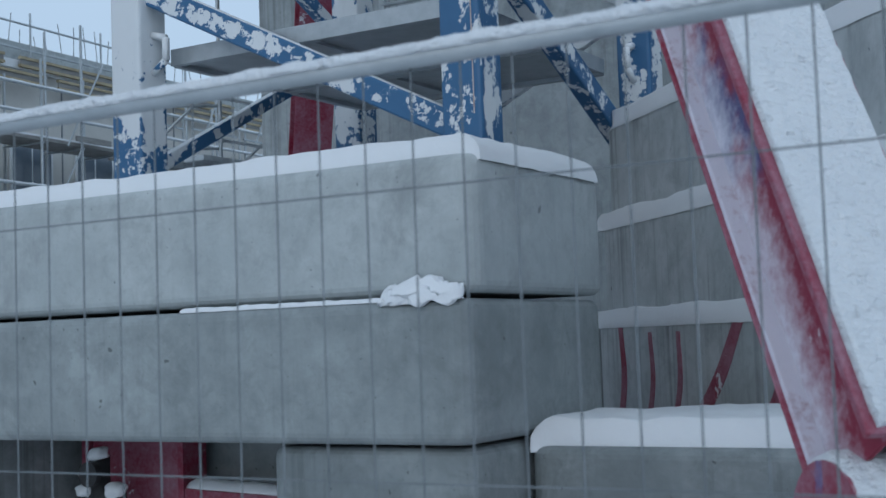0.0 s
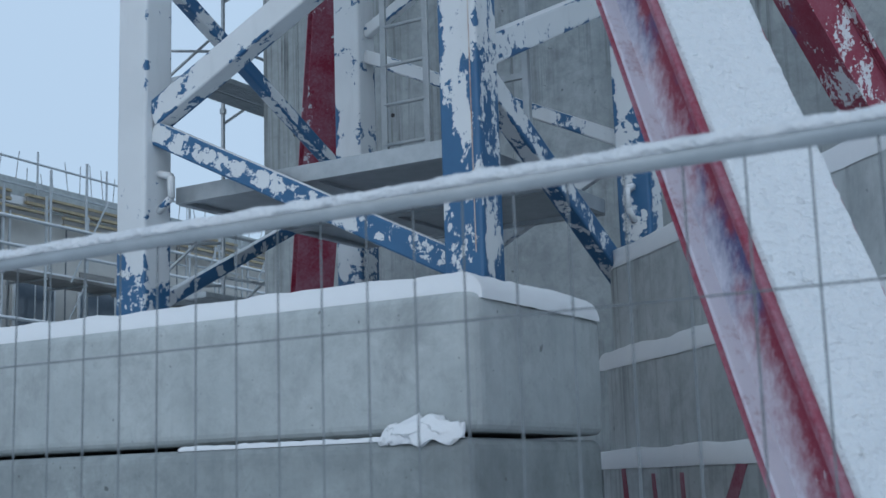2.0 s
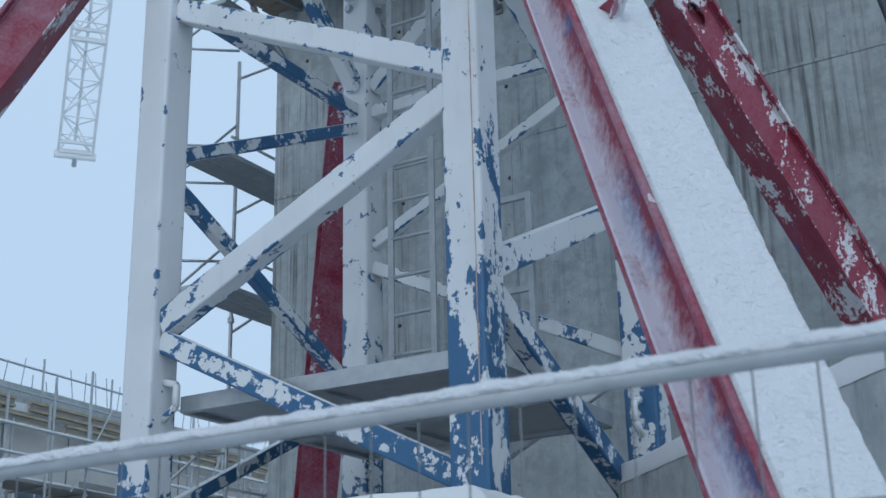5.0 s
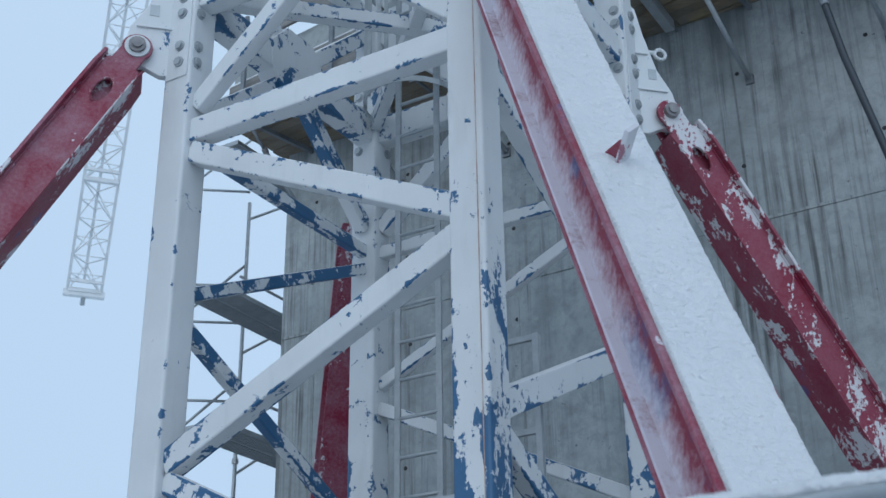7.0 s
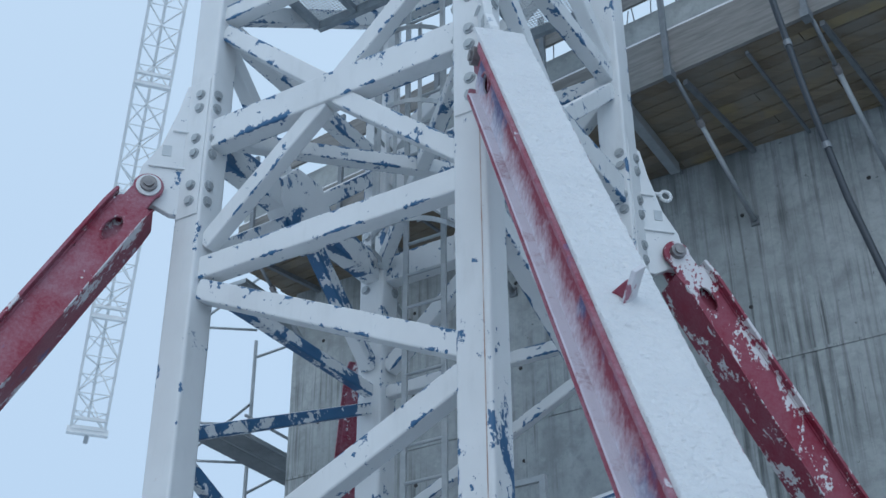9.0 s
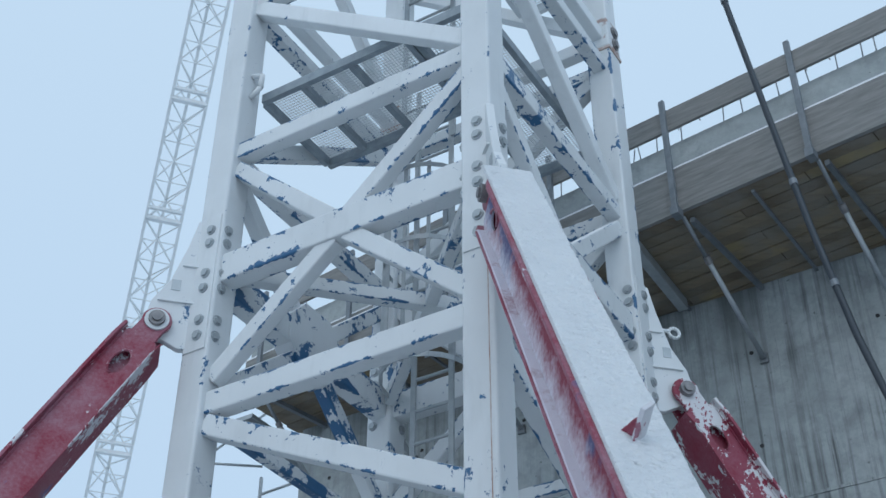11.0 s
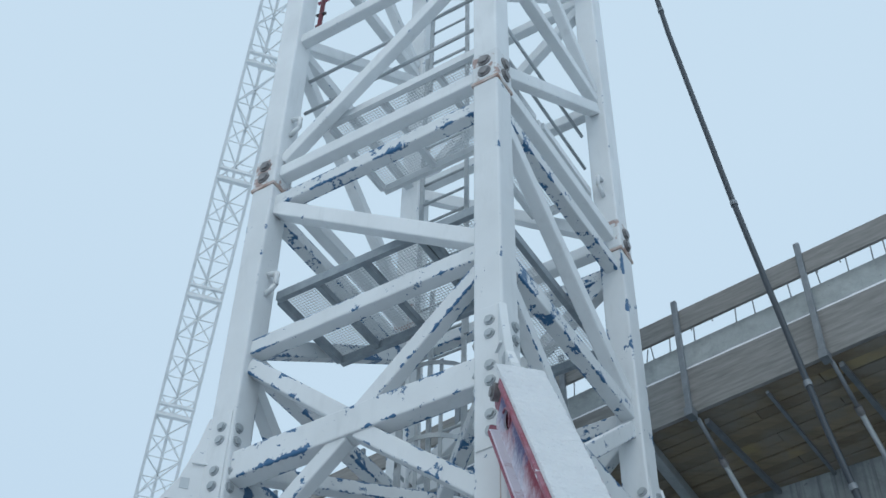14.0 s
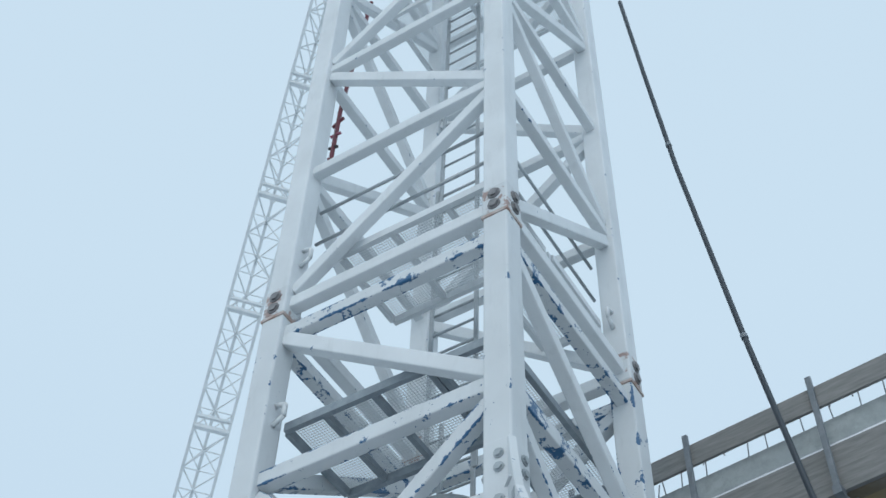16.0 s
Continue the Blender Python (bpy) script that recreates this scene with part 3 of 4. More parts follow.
RUST = plain("rusty_white_steel", (0.30, 0.17, 0.12), (0.55, 0.52, 0.50), 9, 0.7)
for c in "FLBR":
    x, y = CORNER[c]
    sx, sy = (1 if x == 0 else -1), (-1 if y == 0 else 1)
    h = COL / 2
    bm = bm_new()
    bm = box(bm, (x - h - 0.008, y - h - 0.008, 10.10), (x + h + 0.008, y + h + 0.008, 10.47))
    part("joint_collar", bm, MAST_RUSTY, mast, bevel=0.02)
    part("joint_seam", box(bm_new(), (x - h - 0.011, y - h - 0.011, 10.065), (x + h + 0.011, y + h + 0.011, 10.098)), RUST, mast, "rusty joint seam", bevel=0.004)
    for z in (10.19, 10.34):
        part("joint_bolt", hexbolt(bm_new(), (x + sx * (h + 0.008), y, z), (sx, 0, 0), 0.045, 0.03), BOLT, mast, "rusted joint bolt")
        part("joint_bolt", hexbolt(bm_new(), (x, y + sy * (h + 0.008), z), (0, sy, 0), 0.045, 0.03), BOLT, mast, "rusted joint bolt")
    # bolted plates at the strut level, on all faces
    for nx, ny in ((sx, 0), (0, sy), (-sx, 0), (0, -sy)):
        outer = (nx, ny) in ((sx, 0), (0, sy))
        n = Vector((nx, ny, 0))
        t = Vector((-ny, nx, 0))
        if outer:
            base = Vector((x, y, 0)) + n * (h + 0.006)
            bm = box(bm_new(), (-0.095, -0.006, 6.38), (0.095, 0.006, 7.55),
                     Matrix.Translation((base.x, base.y, 0)) @ Matrix(((t.x, n.x, 0), (t.y, n.y, 0), (0, 0, 1))).to_4x4())
            part("face_plate", bm, MAST, mast, bevel=0.004)
        for z in (6.5, 6.63, 6.9, 7.03, 7.3, 7.42):
            for o in ((0.02,) if outer else (-0.055, 0.055)):
                if not outer and o * (1 if nx else -1) * sx * sy > 0:
                    continue
                part("bolt", hexbolt(bm_new(), Vector((x, y, z)) + n * (h + (0.012 if outer else 0.0)) + t * o, n, 0.03, 0.026), GALV, mast)

part("weld_seam", box(bm_new(), (0.070, -COL / 2 - 0.003, 2.6), (0.076, -COL / 2 + 0.002, 6.3)), RUST, mast, "rusty weld seam")

# middle plates on the heavy beams at the back of the mast
for a, b in RING[2:]:
    p = (node(a, 7.1) + node(b, 7.1)) / 2
    d = (node(b, 7.1) - node(a, 7.1)).normalized()
    m = Matrix((d, Vector((0, 0, 1)).cross(d), Vector((0, 0, 1)))).transposed().to_4x4()
    m.translation = p
    part("gusset", plate(bm_new(), [(-0.34, -0.1), (-0.16, -0.3), (0.16, -0.3), (0.34, -0.1), (0.34, 0.1), (0.16, 0.3), (-0.16, 0.3), (-0.34, 0.1)], 0.17, m), MAST_BLUE, mast, bevel=0.008)

# rounded lugs on the columns above platforms and braces
for c, z, n in (("L", 3.28, (1, 0, 0)), ("L", 8.98, (1, 0, 0)), ("L", 11.0, (1, 0, 0)), ("R", 3.28, (0, -1, 0)), ("R", 11.0, (0, -1, 0))):
    x, y = CORNER[c]
    n = Vector(n)
    p = Vector((x, y, z)) + n * (COL / 2)
    bm = bm_new()
    tube(bm, p + Vector((0, 0, 0.06)), p + n * 0.1 + Vector((0, 0, 0.03)), 0.022, 8)
    tube(bm, p + n * 0.1 + Vector((0, 0, 0.03)), p + n * 0.1 + Vector((0, 0, -0.1)), 0.022, 8)
    tube(bm, p + n * 0.1 + Vector((0, 0, -0.1)), p + n * 0.0 + Vector((0, 0, -0.17)), 0.022, 8)
    part("bracket", bm, MAST, mast, smooth=True)

# lugs that carry the raking struts
PIN_S, PIN_Z = 0.36, 6.59
FOOT_S = {"F": 3.551, "L": 3.34, "B": 3.6, "R": 3.36}
FOOT_Z = {"F": 1.182, "L": 1.1, "B": 1.1, "R": 1.1}
OUT = {"F": (1, -1), "L": (-1, -1), "R": (1, 1), "B": (-1, 1)}


def radial(c):
    """The upright frame at a column: x outwards along the diagonal, z up."""
    o = Vector((*OUT[c], 0)).normalized()
    m = Matrix((o, Vector((0, 0, 1)).cross(o), Vector((0, 0, 1)))).transposed().to_4x4()
    m.translation = (*CORNER[c], 0)
    return m


for c in "FLBR":
    m = radial(c)
    lug = [(0.10, 7.54), (0.17, 7.54), (0.22, 7.30), (0.31, 6.99), (0.42, 6.80)]
    lug += [(PIN_S + 0.115 * math.cos(radians(q)), PIN_Z + 0.115 * math.sin(radians(q))) for q in (40, 10, -20, -50, -80, -110)]
    lug += [(0.20, 6.42), (0.10, 6.42)]
    lugs = part("lug_plate", plate(bm_new(), lug, 0.06, m), MAST_LUG, mast, "white lug plate with worn blue edges", bevel=0.008)
    for z, s1 in ((7.12, 0.24), (6.80, 0.38)):
        part("rib", box(bm_new(), (0.12, -0.05, z - 0.008), (s1, 0.05, z + 0.008), m), MAST, mast, bevel=0.003)
    part("name_plate", box(bm_new(), (0.235, -0.034, 6.9), (0.30, 0.034, 6.99), m), GALV, mast)

m = radial("R")
bm = bm_new()
pts = [Vector((0.36 + 0.045 * math.cos(radians(q)), 0.0, 7.157 + 0.045 * math.sin(radians(q)))) for q in range(0, 361, 30)]
for p, q in zip(pts, pts[1:]):
    tube(bm, m @ p, m @ q, 0.014, 8)
tube(bm, m @ Vector((0.22, 0, 7.17)), m @ Vector((0.32, 0, 7.165)), 0.016, 8)
part("eye_ring", bm, MAST_UPPER, mast, "frosted lifting eye", smooth=True)

# ---- inside the mast: platforms and ladders ----
def grating(bm, lo, hi, z, pitch, w):
    x0, y0 = lo
    x1, y1 = hi
    k = 0
    while x0 + k * pitch < x1:
        box(bm, (x0 + k * pitch, y0, z), (x0 + k * pitch + w, y1, z + 0.006))
        k += 1
    k = 0
    while y0 + k * pitch < y1:
        box(bm, (x0, y0 + k * pitch, z + 0.0005), (x1, y0 + k * pitch + w, z + 0.0065))
        k += 1
    return bm


def platform(lo, hi, z, mesh, label, cross=(), depth=0.09, pale=False):
    (x0, y0), (x1, y1) = lo, hi
    pf = thing("mast_platform", ((x0 + x1) / 2, (y0 + y1) / 2, z), label, "platform", "platforms in the mast")
    for p, q in (((x0, y0), (x1, y0)), ((x0, y1), (x1, y1))):
        part("edge_beam", bar(bm_new(), (*p, z), (*q, z), 0.05, depth), MAST_UPPER if pale else GALV_BLUE if mesh else GALV, pf, bevel=0.004)
    for p, q in (((x0, y0 + 0.028), (x0, y1 - 0.028)), ((x1, y0 + 0.028), (x1, y1 - 0.028))):
        part("edge_beam", bar(bm_new(), (*p, z), (*q, z), 0.05, depth - 0.004), MAST_UPPER if pale else GALV_BLUE if mesh else GALV, pf, bevel=0.004)
    for f in cross:
        x = x0 + (x1 - x0) * f
        part("cross_beam", bar(bm_new(), (x, y0 + 0.03, z - 0.005), (x, y1 - 0.03, z - 0.005), 0.05, depth * 0.7), MAST_UPPER if pale else GALV_BLUE if mesh else GALV, pf)
    if mesh:
        part("grating", grating(bm_new(), (x0 + 0.02, y0 + 0.02), (x1 - 0.02, y1 - 0.02), z + depth / 2 - 0.012, 0.027, 0.0046), MESH_PALE, pf, "fine steel mesh floor")
    else:
        part("deck", box(bm_new(), (x0 + 0.026, y0 + 0.026, z - 0.02), (x1 - 0.026, y1 - 0.026, z + 0.02)), GALV, pf)
    return pf


platform((-2.1, 0.14), (-0.16, 1.22), 3.22, False, "galvanised steel platform deck in the foot of the mast", (0.5,), 0.1)
platform((-2.1, 1.28), (-0.2, 2.1), 3.22, False, "galvanised steel platform deck in the foot of the mast", (0.4,), 0.1)
platform((-2.12, 0.15), (-0.76, 1.07), 8.9, True, "galvanised mesh platform with an open hatch in the mast", (0.28, 0.62))
platform((-0.70, 0.15), (-0.12, 2.1), 8.9, True, "narrow galvanised mesh walkway in the mast", ())
platform((-1.78, 0.12), (-0.14, 1.05), 10.9, True, "frosted mesh platform above the mast joint", (0.35, 0.7), pale=True)
platform((-0.72, 1.1), (-0.12, 2.1), 10.9, True, "frosted mesh walkway above the mast joint", (), pale=True)
platform((-2.1, 0.9), (-0.12, 2.1), 17.0, True, "mesh platform high up in the mast", (0.5,), pale=True)


def ladder(x0, x1, y, z0, z1, label):
    ld = thing("mast_ladder", ((x0 + x1) / 2, y, z0), label, "ladder", "ladders in the mast")
    for x in (x0, x1):
        part("stile", box(bm_new(), (x - 0.022, y - 0.012, z0), (x + 0.022, y + 0.012, z1)), GALV, ld, bevel=0.003)
    z = z0 + 0.2
    while z < z1 - 0.05:
        part("rung", tube(bm_new(), (x0, y, z), (x1, y, z), 0.014, 8), GALV, ld, smooth=True)
        z += 0.28
    return ld


ld = ladder(-1.56, -1.22, 1.6, 3.27, 9.9, "galvanised ladder with a safety cage inside the mast")
for z in (6.75, 7.85, 8.6):
    ring = [(-1.39 + 0.38 * math.cos(radians(q)), 1.58 - 0.42 * math.sin(radians(q)), z) for q in range(0, 181, 15)]
    bm = bm_new()
    quads = []
    for p in ring:
        d = (Vector(p) - Vector((-1.39, 1.58, z))).normalized() * 0.006
        quads.append([bm.verts.new(Vector(p) + o) for o in (Vector((0, 0, -0.022)), d + Vector((0, 0, -0.022)), d + Vector((0, 0, 0.022)), Vector((0, 0, 0.022)))])
    for p, q in zip(quads, quads[1:]):
        for i in range(4):
            bm.faces.new((p[i], q[i], q[(i + 1) % 4], p[(i + 1) % 4]))
    bm.faces.new(quads[0])
    bm.faces.new(quads[-1][::-1])
    part("cage_hoop", bm, GALV, ld)
for q in (30, 60, 90, 120, 150):
    p = Vector((-1.39 + 0.375 * math.cos(radians(q)), 1.58 - 0.415 * math.sin(radians(q)), 0))
    part("cage_strip", bar(bm_new(), p + Vector((0, 0, 6.72)), p + Vector((0, 0, 8.64)), 0.035, 0.006, (0, 1, 0)), GALV, ld)
ladder(-1.55, -1.05, 1.35, 8.95, 13.2, "galvanised ladder rising from the mesh platform")
ladder(-1.5, -1.05, 1.35, 12.6, 18.0, "galvanised ladder high up in the mast")
# guard frame on the foot platform
gf = thing("safety_barrier", (-0.22, 1.0, 3.27), "galvanised guard frame on the foot platform", "guard rail")
for p, q in (((-0.12, 0.9, 3.27), (-0.12, 0.9, 4.40)), ((-0.62, 0.9, 3.27), (-0.62, 0.9, 4.40))):
    part("post", bar(bm_new(), p, q, 0.04, 0.04), GALV, gf, bevel=0.004)
for z in (3.8, 4.38):
    part("bar", bar(bm_new(), (-0.6, 0.9, z), (-0.14, 0.9, z), 0.03, 0.035), GALV, gf)
# hand rails above the upper platform
for z in (11.35, 11.85):
    hr = thing("hand_rail", (-1.1, 0.2, z), "thin galvanised hand rail tube across the mast", "hand rail", "hand rails in the mast")
    part("tube", tube(bm_new(), (-S + 0.1, 0.17, z), (-0.1, 0.17, z), 0.018, 8), GALV, hr, smooth=True)
    part("tube", tube(bm_new(), (-0.17, 0.15, z), (-0.17, S - 0.1, z), 0.018, 8), GALV, hr, smooth=True)

# ---- raking struts ----
def holed(bm, w, h, a, b, thick, m):
    """A plate w by h in x-z with an oval hole in it."""
    k = 32
    rings = []
    for y in (-thick / 2, thick / 2):
        inner, outer = [], []
        for i in range(k):
            q = 2 * math.pi * i / k
            c, s_ = math.cos(q), math.sin(q)
            inner.append(bm.verts.new(m @ Vector((a * c, y, b * s_))))
            f = min(w / 2 / max(abs(c), 1e-6), h / 2 / max(abs(s_), 1e-6))
            outer.append(bm.verts.new(m @ Vector((f * c, y, f * s_))))
        rings.append((inner, outer))
    for i in range(k):
        j = (i + 1) % k
        for inner, outer in rings:
            bm.faces.new((inner[i], inner[j], outer[j], outer[i]))
        bm.faces.new((rings[0][0][i], rings[0][0][j], rings[1][0][j], rings[1][0][i]))
    return bm


def strut(c, mat, web_mat, sill_mat, foot_s, label):
    """A raking box strut: two recessed webs between wide flanges, a fork and pin on top, a knuckle at the foot."""
    r = radial(c)
    top, low = r @ Vector((PIN_S, 0, PIN_Z)), r @ Vector((foot_s, 0, FOOT_Z[c]))
    st = thing("raking_strut", tuple(low), label, "strut", "raking struts of the crane")
    m, n = along(top, low)
    w, h, t, lip, start = 0.172, 0.155, 0.010, 0.026, 0.17
    part("top_flange", plate(bm_new(), [(start - 0.02, -w + 0.03), (start + 0.12, -w), (n, -w), (n, w), (start + 0.12, w), (start - 0.02, w - 0.03)], lip,
                             m @ Matrix.Translation((0, 0, h - lip / 2)) @ pose(0, 0, 0, -90, 0, 0)), mat, st, bevel=0.006)
    part("bottom_flange", plate(bm_new(), [(start, -w + 0.03), (start + 0.12, -w), (n, -w), (n, w), (start + 0.12, w), (start, w - 0.03)], t,
                                m @ Matrix.Translation((0, 0, -h + t / 2)) @ pose(0, 0, 0, -90, 0, 0)), mat if sill_mat is RED_HOAR else sill_mat, st, bevel=0.006)
    for side in (-1, 1):
        y = side * (w - 0.07)
        if sill_mat is RED_HOAR:
            bed = drift((start + 0.1, min(y - side * 0.02, side * w), -h + t), (n, max(y - side * 0.02, side * w), 0), 0.016, 7.0 + side, 0.03, 0.02, 0.006, skirt=0.001, grain=0.004)
            bed.transform(m)
            part("hoar", bed, RED_HOAR, st, "bed of hoar frost along the lower flange", smooth=True)
        bm = box(bm_new(), (start + 0.52, y - 0.007, -h + t), (n, y + 0.007, h - lip), m)
        holed(bm, 0.52, 2 * h - t - lip, 0.10, 0.052, 0.014, m @ Matrix.Translation((start + 0.26, y, (t - lip) / 2)))
        part("web", across(bm, m, 2 * w, 2 * h), web_mat, st)
        # an oval pocket behind the hole, with a curved hood over its upper half
        part("pocket", box(bm_new(), (start + 0.14, y - side * 0.06 - 0.004, -0.05), (start + 0.38, y - side * 0.06 + 0.004, 0.09), m), mat, st)
        hood = bm_new()
        ring = [(start + 0.26 + 0.106 * math.cos(radians(q)), -0.008 + 0.058 * math.sin(radians(q))) for q in range(0, 181, 20)]
        for p, q in zip(ring, ring[1:]):
            tube(hood, m @ Vector((p[0], y + side * 0.012, p[1])), m @ Vector((q[0], y + side * 0.012, q[1])), 0.008, 6)
        part("hole_rim", hood, mat, st)
        part("fillet", bar(bm_new(), m @ Vector((start + 0.05, y + side * 0.008, h - lip - 0.008)), m @ Vector((n, y + side * 0.008, h - lip - 0.008)), 0.014, 0.014), mat, st)
        # fork cheek round the pin
        eye = [(0.105 * math.cos(radians(q)), 0.105 * math.sin(radians(q))) for q in range(60, 301, 20)] + [(start + 0.12, -0.10), (start + 0.12, 0.10)]
        part("fork_cheek", plate(bm_new(), eye, 0.035, m @ Matrix.Translation((0, side * 0.075, 0))), mat, st, bevel=0.006)
        pb = bm_new()
        tube(pb, m @ Vector((0, side * 0.092, 0)), m @ Vector((0, side * 0.135, 0)), 0.058, 20)
        tube(pb, m @ Vector((0, side * 0.135, 0)), m @ Vector((0, side * 0.15, 0)), 0.035, 16)
        part("pin_end", pb, BOLT, st, "dull steel pin end")
    part("end_plate", box(bm_new(), (start + 0.0, -w + 0.075, -h + t), (start + 0.014, w - 0.075, h - t), m), mat, st)
    # foot: knuckle tube across the end
    kx, kz = n + 0.10, -0.13
    part("foot_knuckle", tube(bm_new(), m @ Vector((kx, -0.15, kz)), m @ Vector((kx, 0.15, kz)), 0.14, 28), mat, st)
    for side in (-1, 1):
        part("knuckle_ring", tube(bm_new(), m @ Vector((kx, side * 0.15, kz)), m @ Vector((kx, side * 0.172, kz)), 0.16, 28), mat, st)
    return st, m, n


STRUTS = {}
for c, mat, web_mat, sill_mat, foot_s, label in (
        ("F", RED_FROST, RED_STREAKED, RED_HOAR, FOOT_S["F"], "frosted red steel raking strut under a cap of snow"),
        ("L", RED_DEEP, RED_DULL, RED_FLAKE, FOOT_S["L"], "dull red steel raking strut with chipped edges"),
        ("R", RED_FLAKE, RED_FLAKE, RED_FLAKE, FOOT_S["R"], "red steel raking strut with white paint flaking off"),
        ("B", RED_DEEP, RED_DEEP, RED_DEEP, FOOT_S["B"], "deep red steel raking strut behind the mast")):
    STRUTS[c] = strut(c, mat, web_mat, sill_mat, foot_s, label)
st, m, n = STRUTS["L"]
for side in (-1, 1):
    part("washer", tube(bm_new(), m @ Vector((0, side * 0.092, 0)), m @ Vector((0, side * 0.108, 0)), 0.085, 24), MAST, st, "frosted white washer")
st, m, n = STRUTS["F"]
LUG_Y = -0.015
solid("snow", rod_snow(m @ Vector((n + 0.10, -0.17, -0.13)), m @ Vector((n + 0.10, 0.17, -0.13)), 0.16, 9.0, 0.03, 0.02, 0.004), SNOW_RIPPLED, "snow lying on the foot knuckle of the front strut", "snow", kind="stuff",
      smooth=True, at=tuple(m @ Vector((n + 0.10, 0, 0.03))))
lugm = m @ Matrix.Translation((3.13, LUG_Y, 0.155)) @ pose(0, 0, 0, 0, 0, 48)
part("lifting_lug", plate(bm_new(), [(-0.075, 0.0), (0.0, 0.0), (0.0, 0.10), (-0.02, 0.10)], 0.02, lugm), RED_FLAKE, st, "small red gusset", bevel=0.004)
part("lifting_lug", plate(bm_new(), [(-0.045, 0.0), (0.045, 0.0), (0.045, 0.17), (-0.045, 0.17)], 0.022, lugm @ Matrix.Translation((0.013, 0, 0)) @ pose(0, 0, 0, 0, 0, 90)), RED_WORN, st, "upright lug plate worn to pale primer", bevel=0.004)
bm = drift((-0.03, -0.17, 0.1555), (n - 0.02, 0.17, 0), 0.026, 5.0, 0.018, 0.03, 0.012, skirt=0.004, grain=0.008)
bm.transform(m)
solid("snow", bm, SNOW_RIPPLED, "snow lying on the frosted red strut", "snow", kind="stuff", smooth=True, at=tuple(m @ Vector((n / 2, 0, 0.143))))

# ---- cross frame under the mast ----
cross = thing("crane_cross_frame", (-S / 2, S / 2, 0), "deep red steel cross frame that carries the crane mast", "crane base")
for c in "FLBR":
    r = radial(c)
    p, q = Vector((-S / 2, S / 2, 0.38)), r @ Vector((FOOT_S[c] + 0.25, 0, 0.38))
    part("arm", bar(bm_new(), p + (q - p).normalized() * 0.3, q, 0.34, 0.40), RED_DEEP, cross, bevel=0.015)
    x, y = CORNER[c]
    part("column_foot", box(bm_new(), (x - 0.2, y - 0.2, 0.575), (x + 0.2, y + 0.2, 0.605)), RED_DEEP, cross, bevel=0.006)
    f = r @ Vector((FOOT_S[c], 0, 0))
    part("foot_pad", box(bm_new(), (f.x - 0.45, f.y - 0.45, 0.0), (f.x + 0.45, f.y + 0.45, 0.185)), CONC_DARK, cross, "concrete foot pad", bevel=0.02)
    part("foot_bearing", box(bm_new(), (f.x - 0.16, f.y - 0.16, 0.57), (f.x + 0.16, f.y + 0.16, FOOT_Z[c] - 0.13)), RED_DEEP, cross)
part("hub", box(bm_new(), (-S / 2 - 0.3, S / 2 - 0.3, 0.0), (-S / 2 + 0.3, S / 2 + 0.3, 0.574)), RED_DEEP, cross, bevel=0.02)

# ---- ballast blocks ----
def block(lo, hi, mat, label, group, m=None, seed=0.0):
    bm = bm_new()
    box(bm, lo, hi)
    c = [v.co.copy() for v in bm.verts]
    upright = [e for e in bm.edges if abs(e.verts[0].co.z - e.verts[1].co.z) > 0.1]
    bmesh.ops.bevel(bm, geom=upright, offset=0.085, segments=5, profile=0.5, affect="EDGES")
    if m:
        bm.transform(m)
        c = [m @ v for v in c]
    at = tuple(sum(c, Vector()) / len(c) - Vector((0, 0, (hi[2] - lo[2]) / 2)))
    return solid("ballast_block", bm, mat, label, "ballast block", group, at=at, bevel=0.045)


block((-2.98, -1.36, 1.675), (0.742, -0.14, 2.215), CONC_LIGHT, "pale cast concrete ballast block capped with snow", "ballast blocks")
block((-2.95, -1.42, 1.10), (0.735, -0.16, 1.655), CONC_LOW, "stained grey concrete ballast block with a snowy ledge", "ballast blocks")
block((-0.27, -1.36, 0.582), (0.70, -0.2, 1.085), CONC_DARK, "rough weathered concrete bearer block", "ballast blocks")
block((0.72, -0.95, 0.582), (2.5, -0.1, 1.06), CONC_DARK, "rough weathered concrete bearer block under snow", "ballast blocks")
solid("snow", drift((-2.99, -1.372, 2.20), (0.752, -0.13, 0), 0.098, 1.0, 0.03, 0.10, 0.01, skirt=0.012, grain=0.004), SNOW, "snow lying on the upper ballast block", "snow", kind="stuff", smooth=True)
solid("snow", drift((0.70, -1.0, 1.05), (2.5, -0.1, 0), 0.125, 2.0, 0.03, 0.14, 0.03, skirt=0.015), SNOW, "snow lying on the bearer block", "snow", kind="stuff", smooth=True)
# the other stack, set along the diagonal of the mast
P0 = SITE.inverted() @ Vector((0.971, 7.73, 0))
DIAG = Matrix.Translation(P0) @ pose(0, 0, 0, 0, 0, -45)
for z0, z1, k in ((0.95, 1.565, 0), (1.58, 2.155, 1), (2.17, 2.765, 2)):
    block((-0.26, 0.055 * k, z0), (3.8, 1.2, z1), CONC_STACK, "streaked concrete ballast block of the second stack", "ballast blocks", DIAG)
    solid("snow", drift((-0.28, 0.055 * k - 0.055, z1 - 0.02), (3.8, 1.2, 0), 0.095, 3.0 + k, 0.035, 0.07, 0.02, m=DIAG, skirt=0.012, grain=0.004), SNOW, "snow lying on the second stack", "snow", kind="stuff", smooth=True)

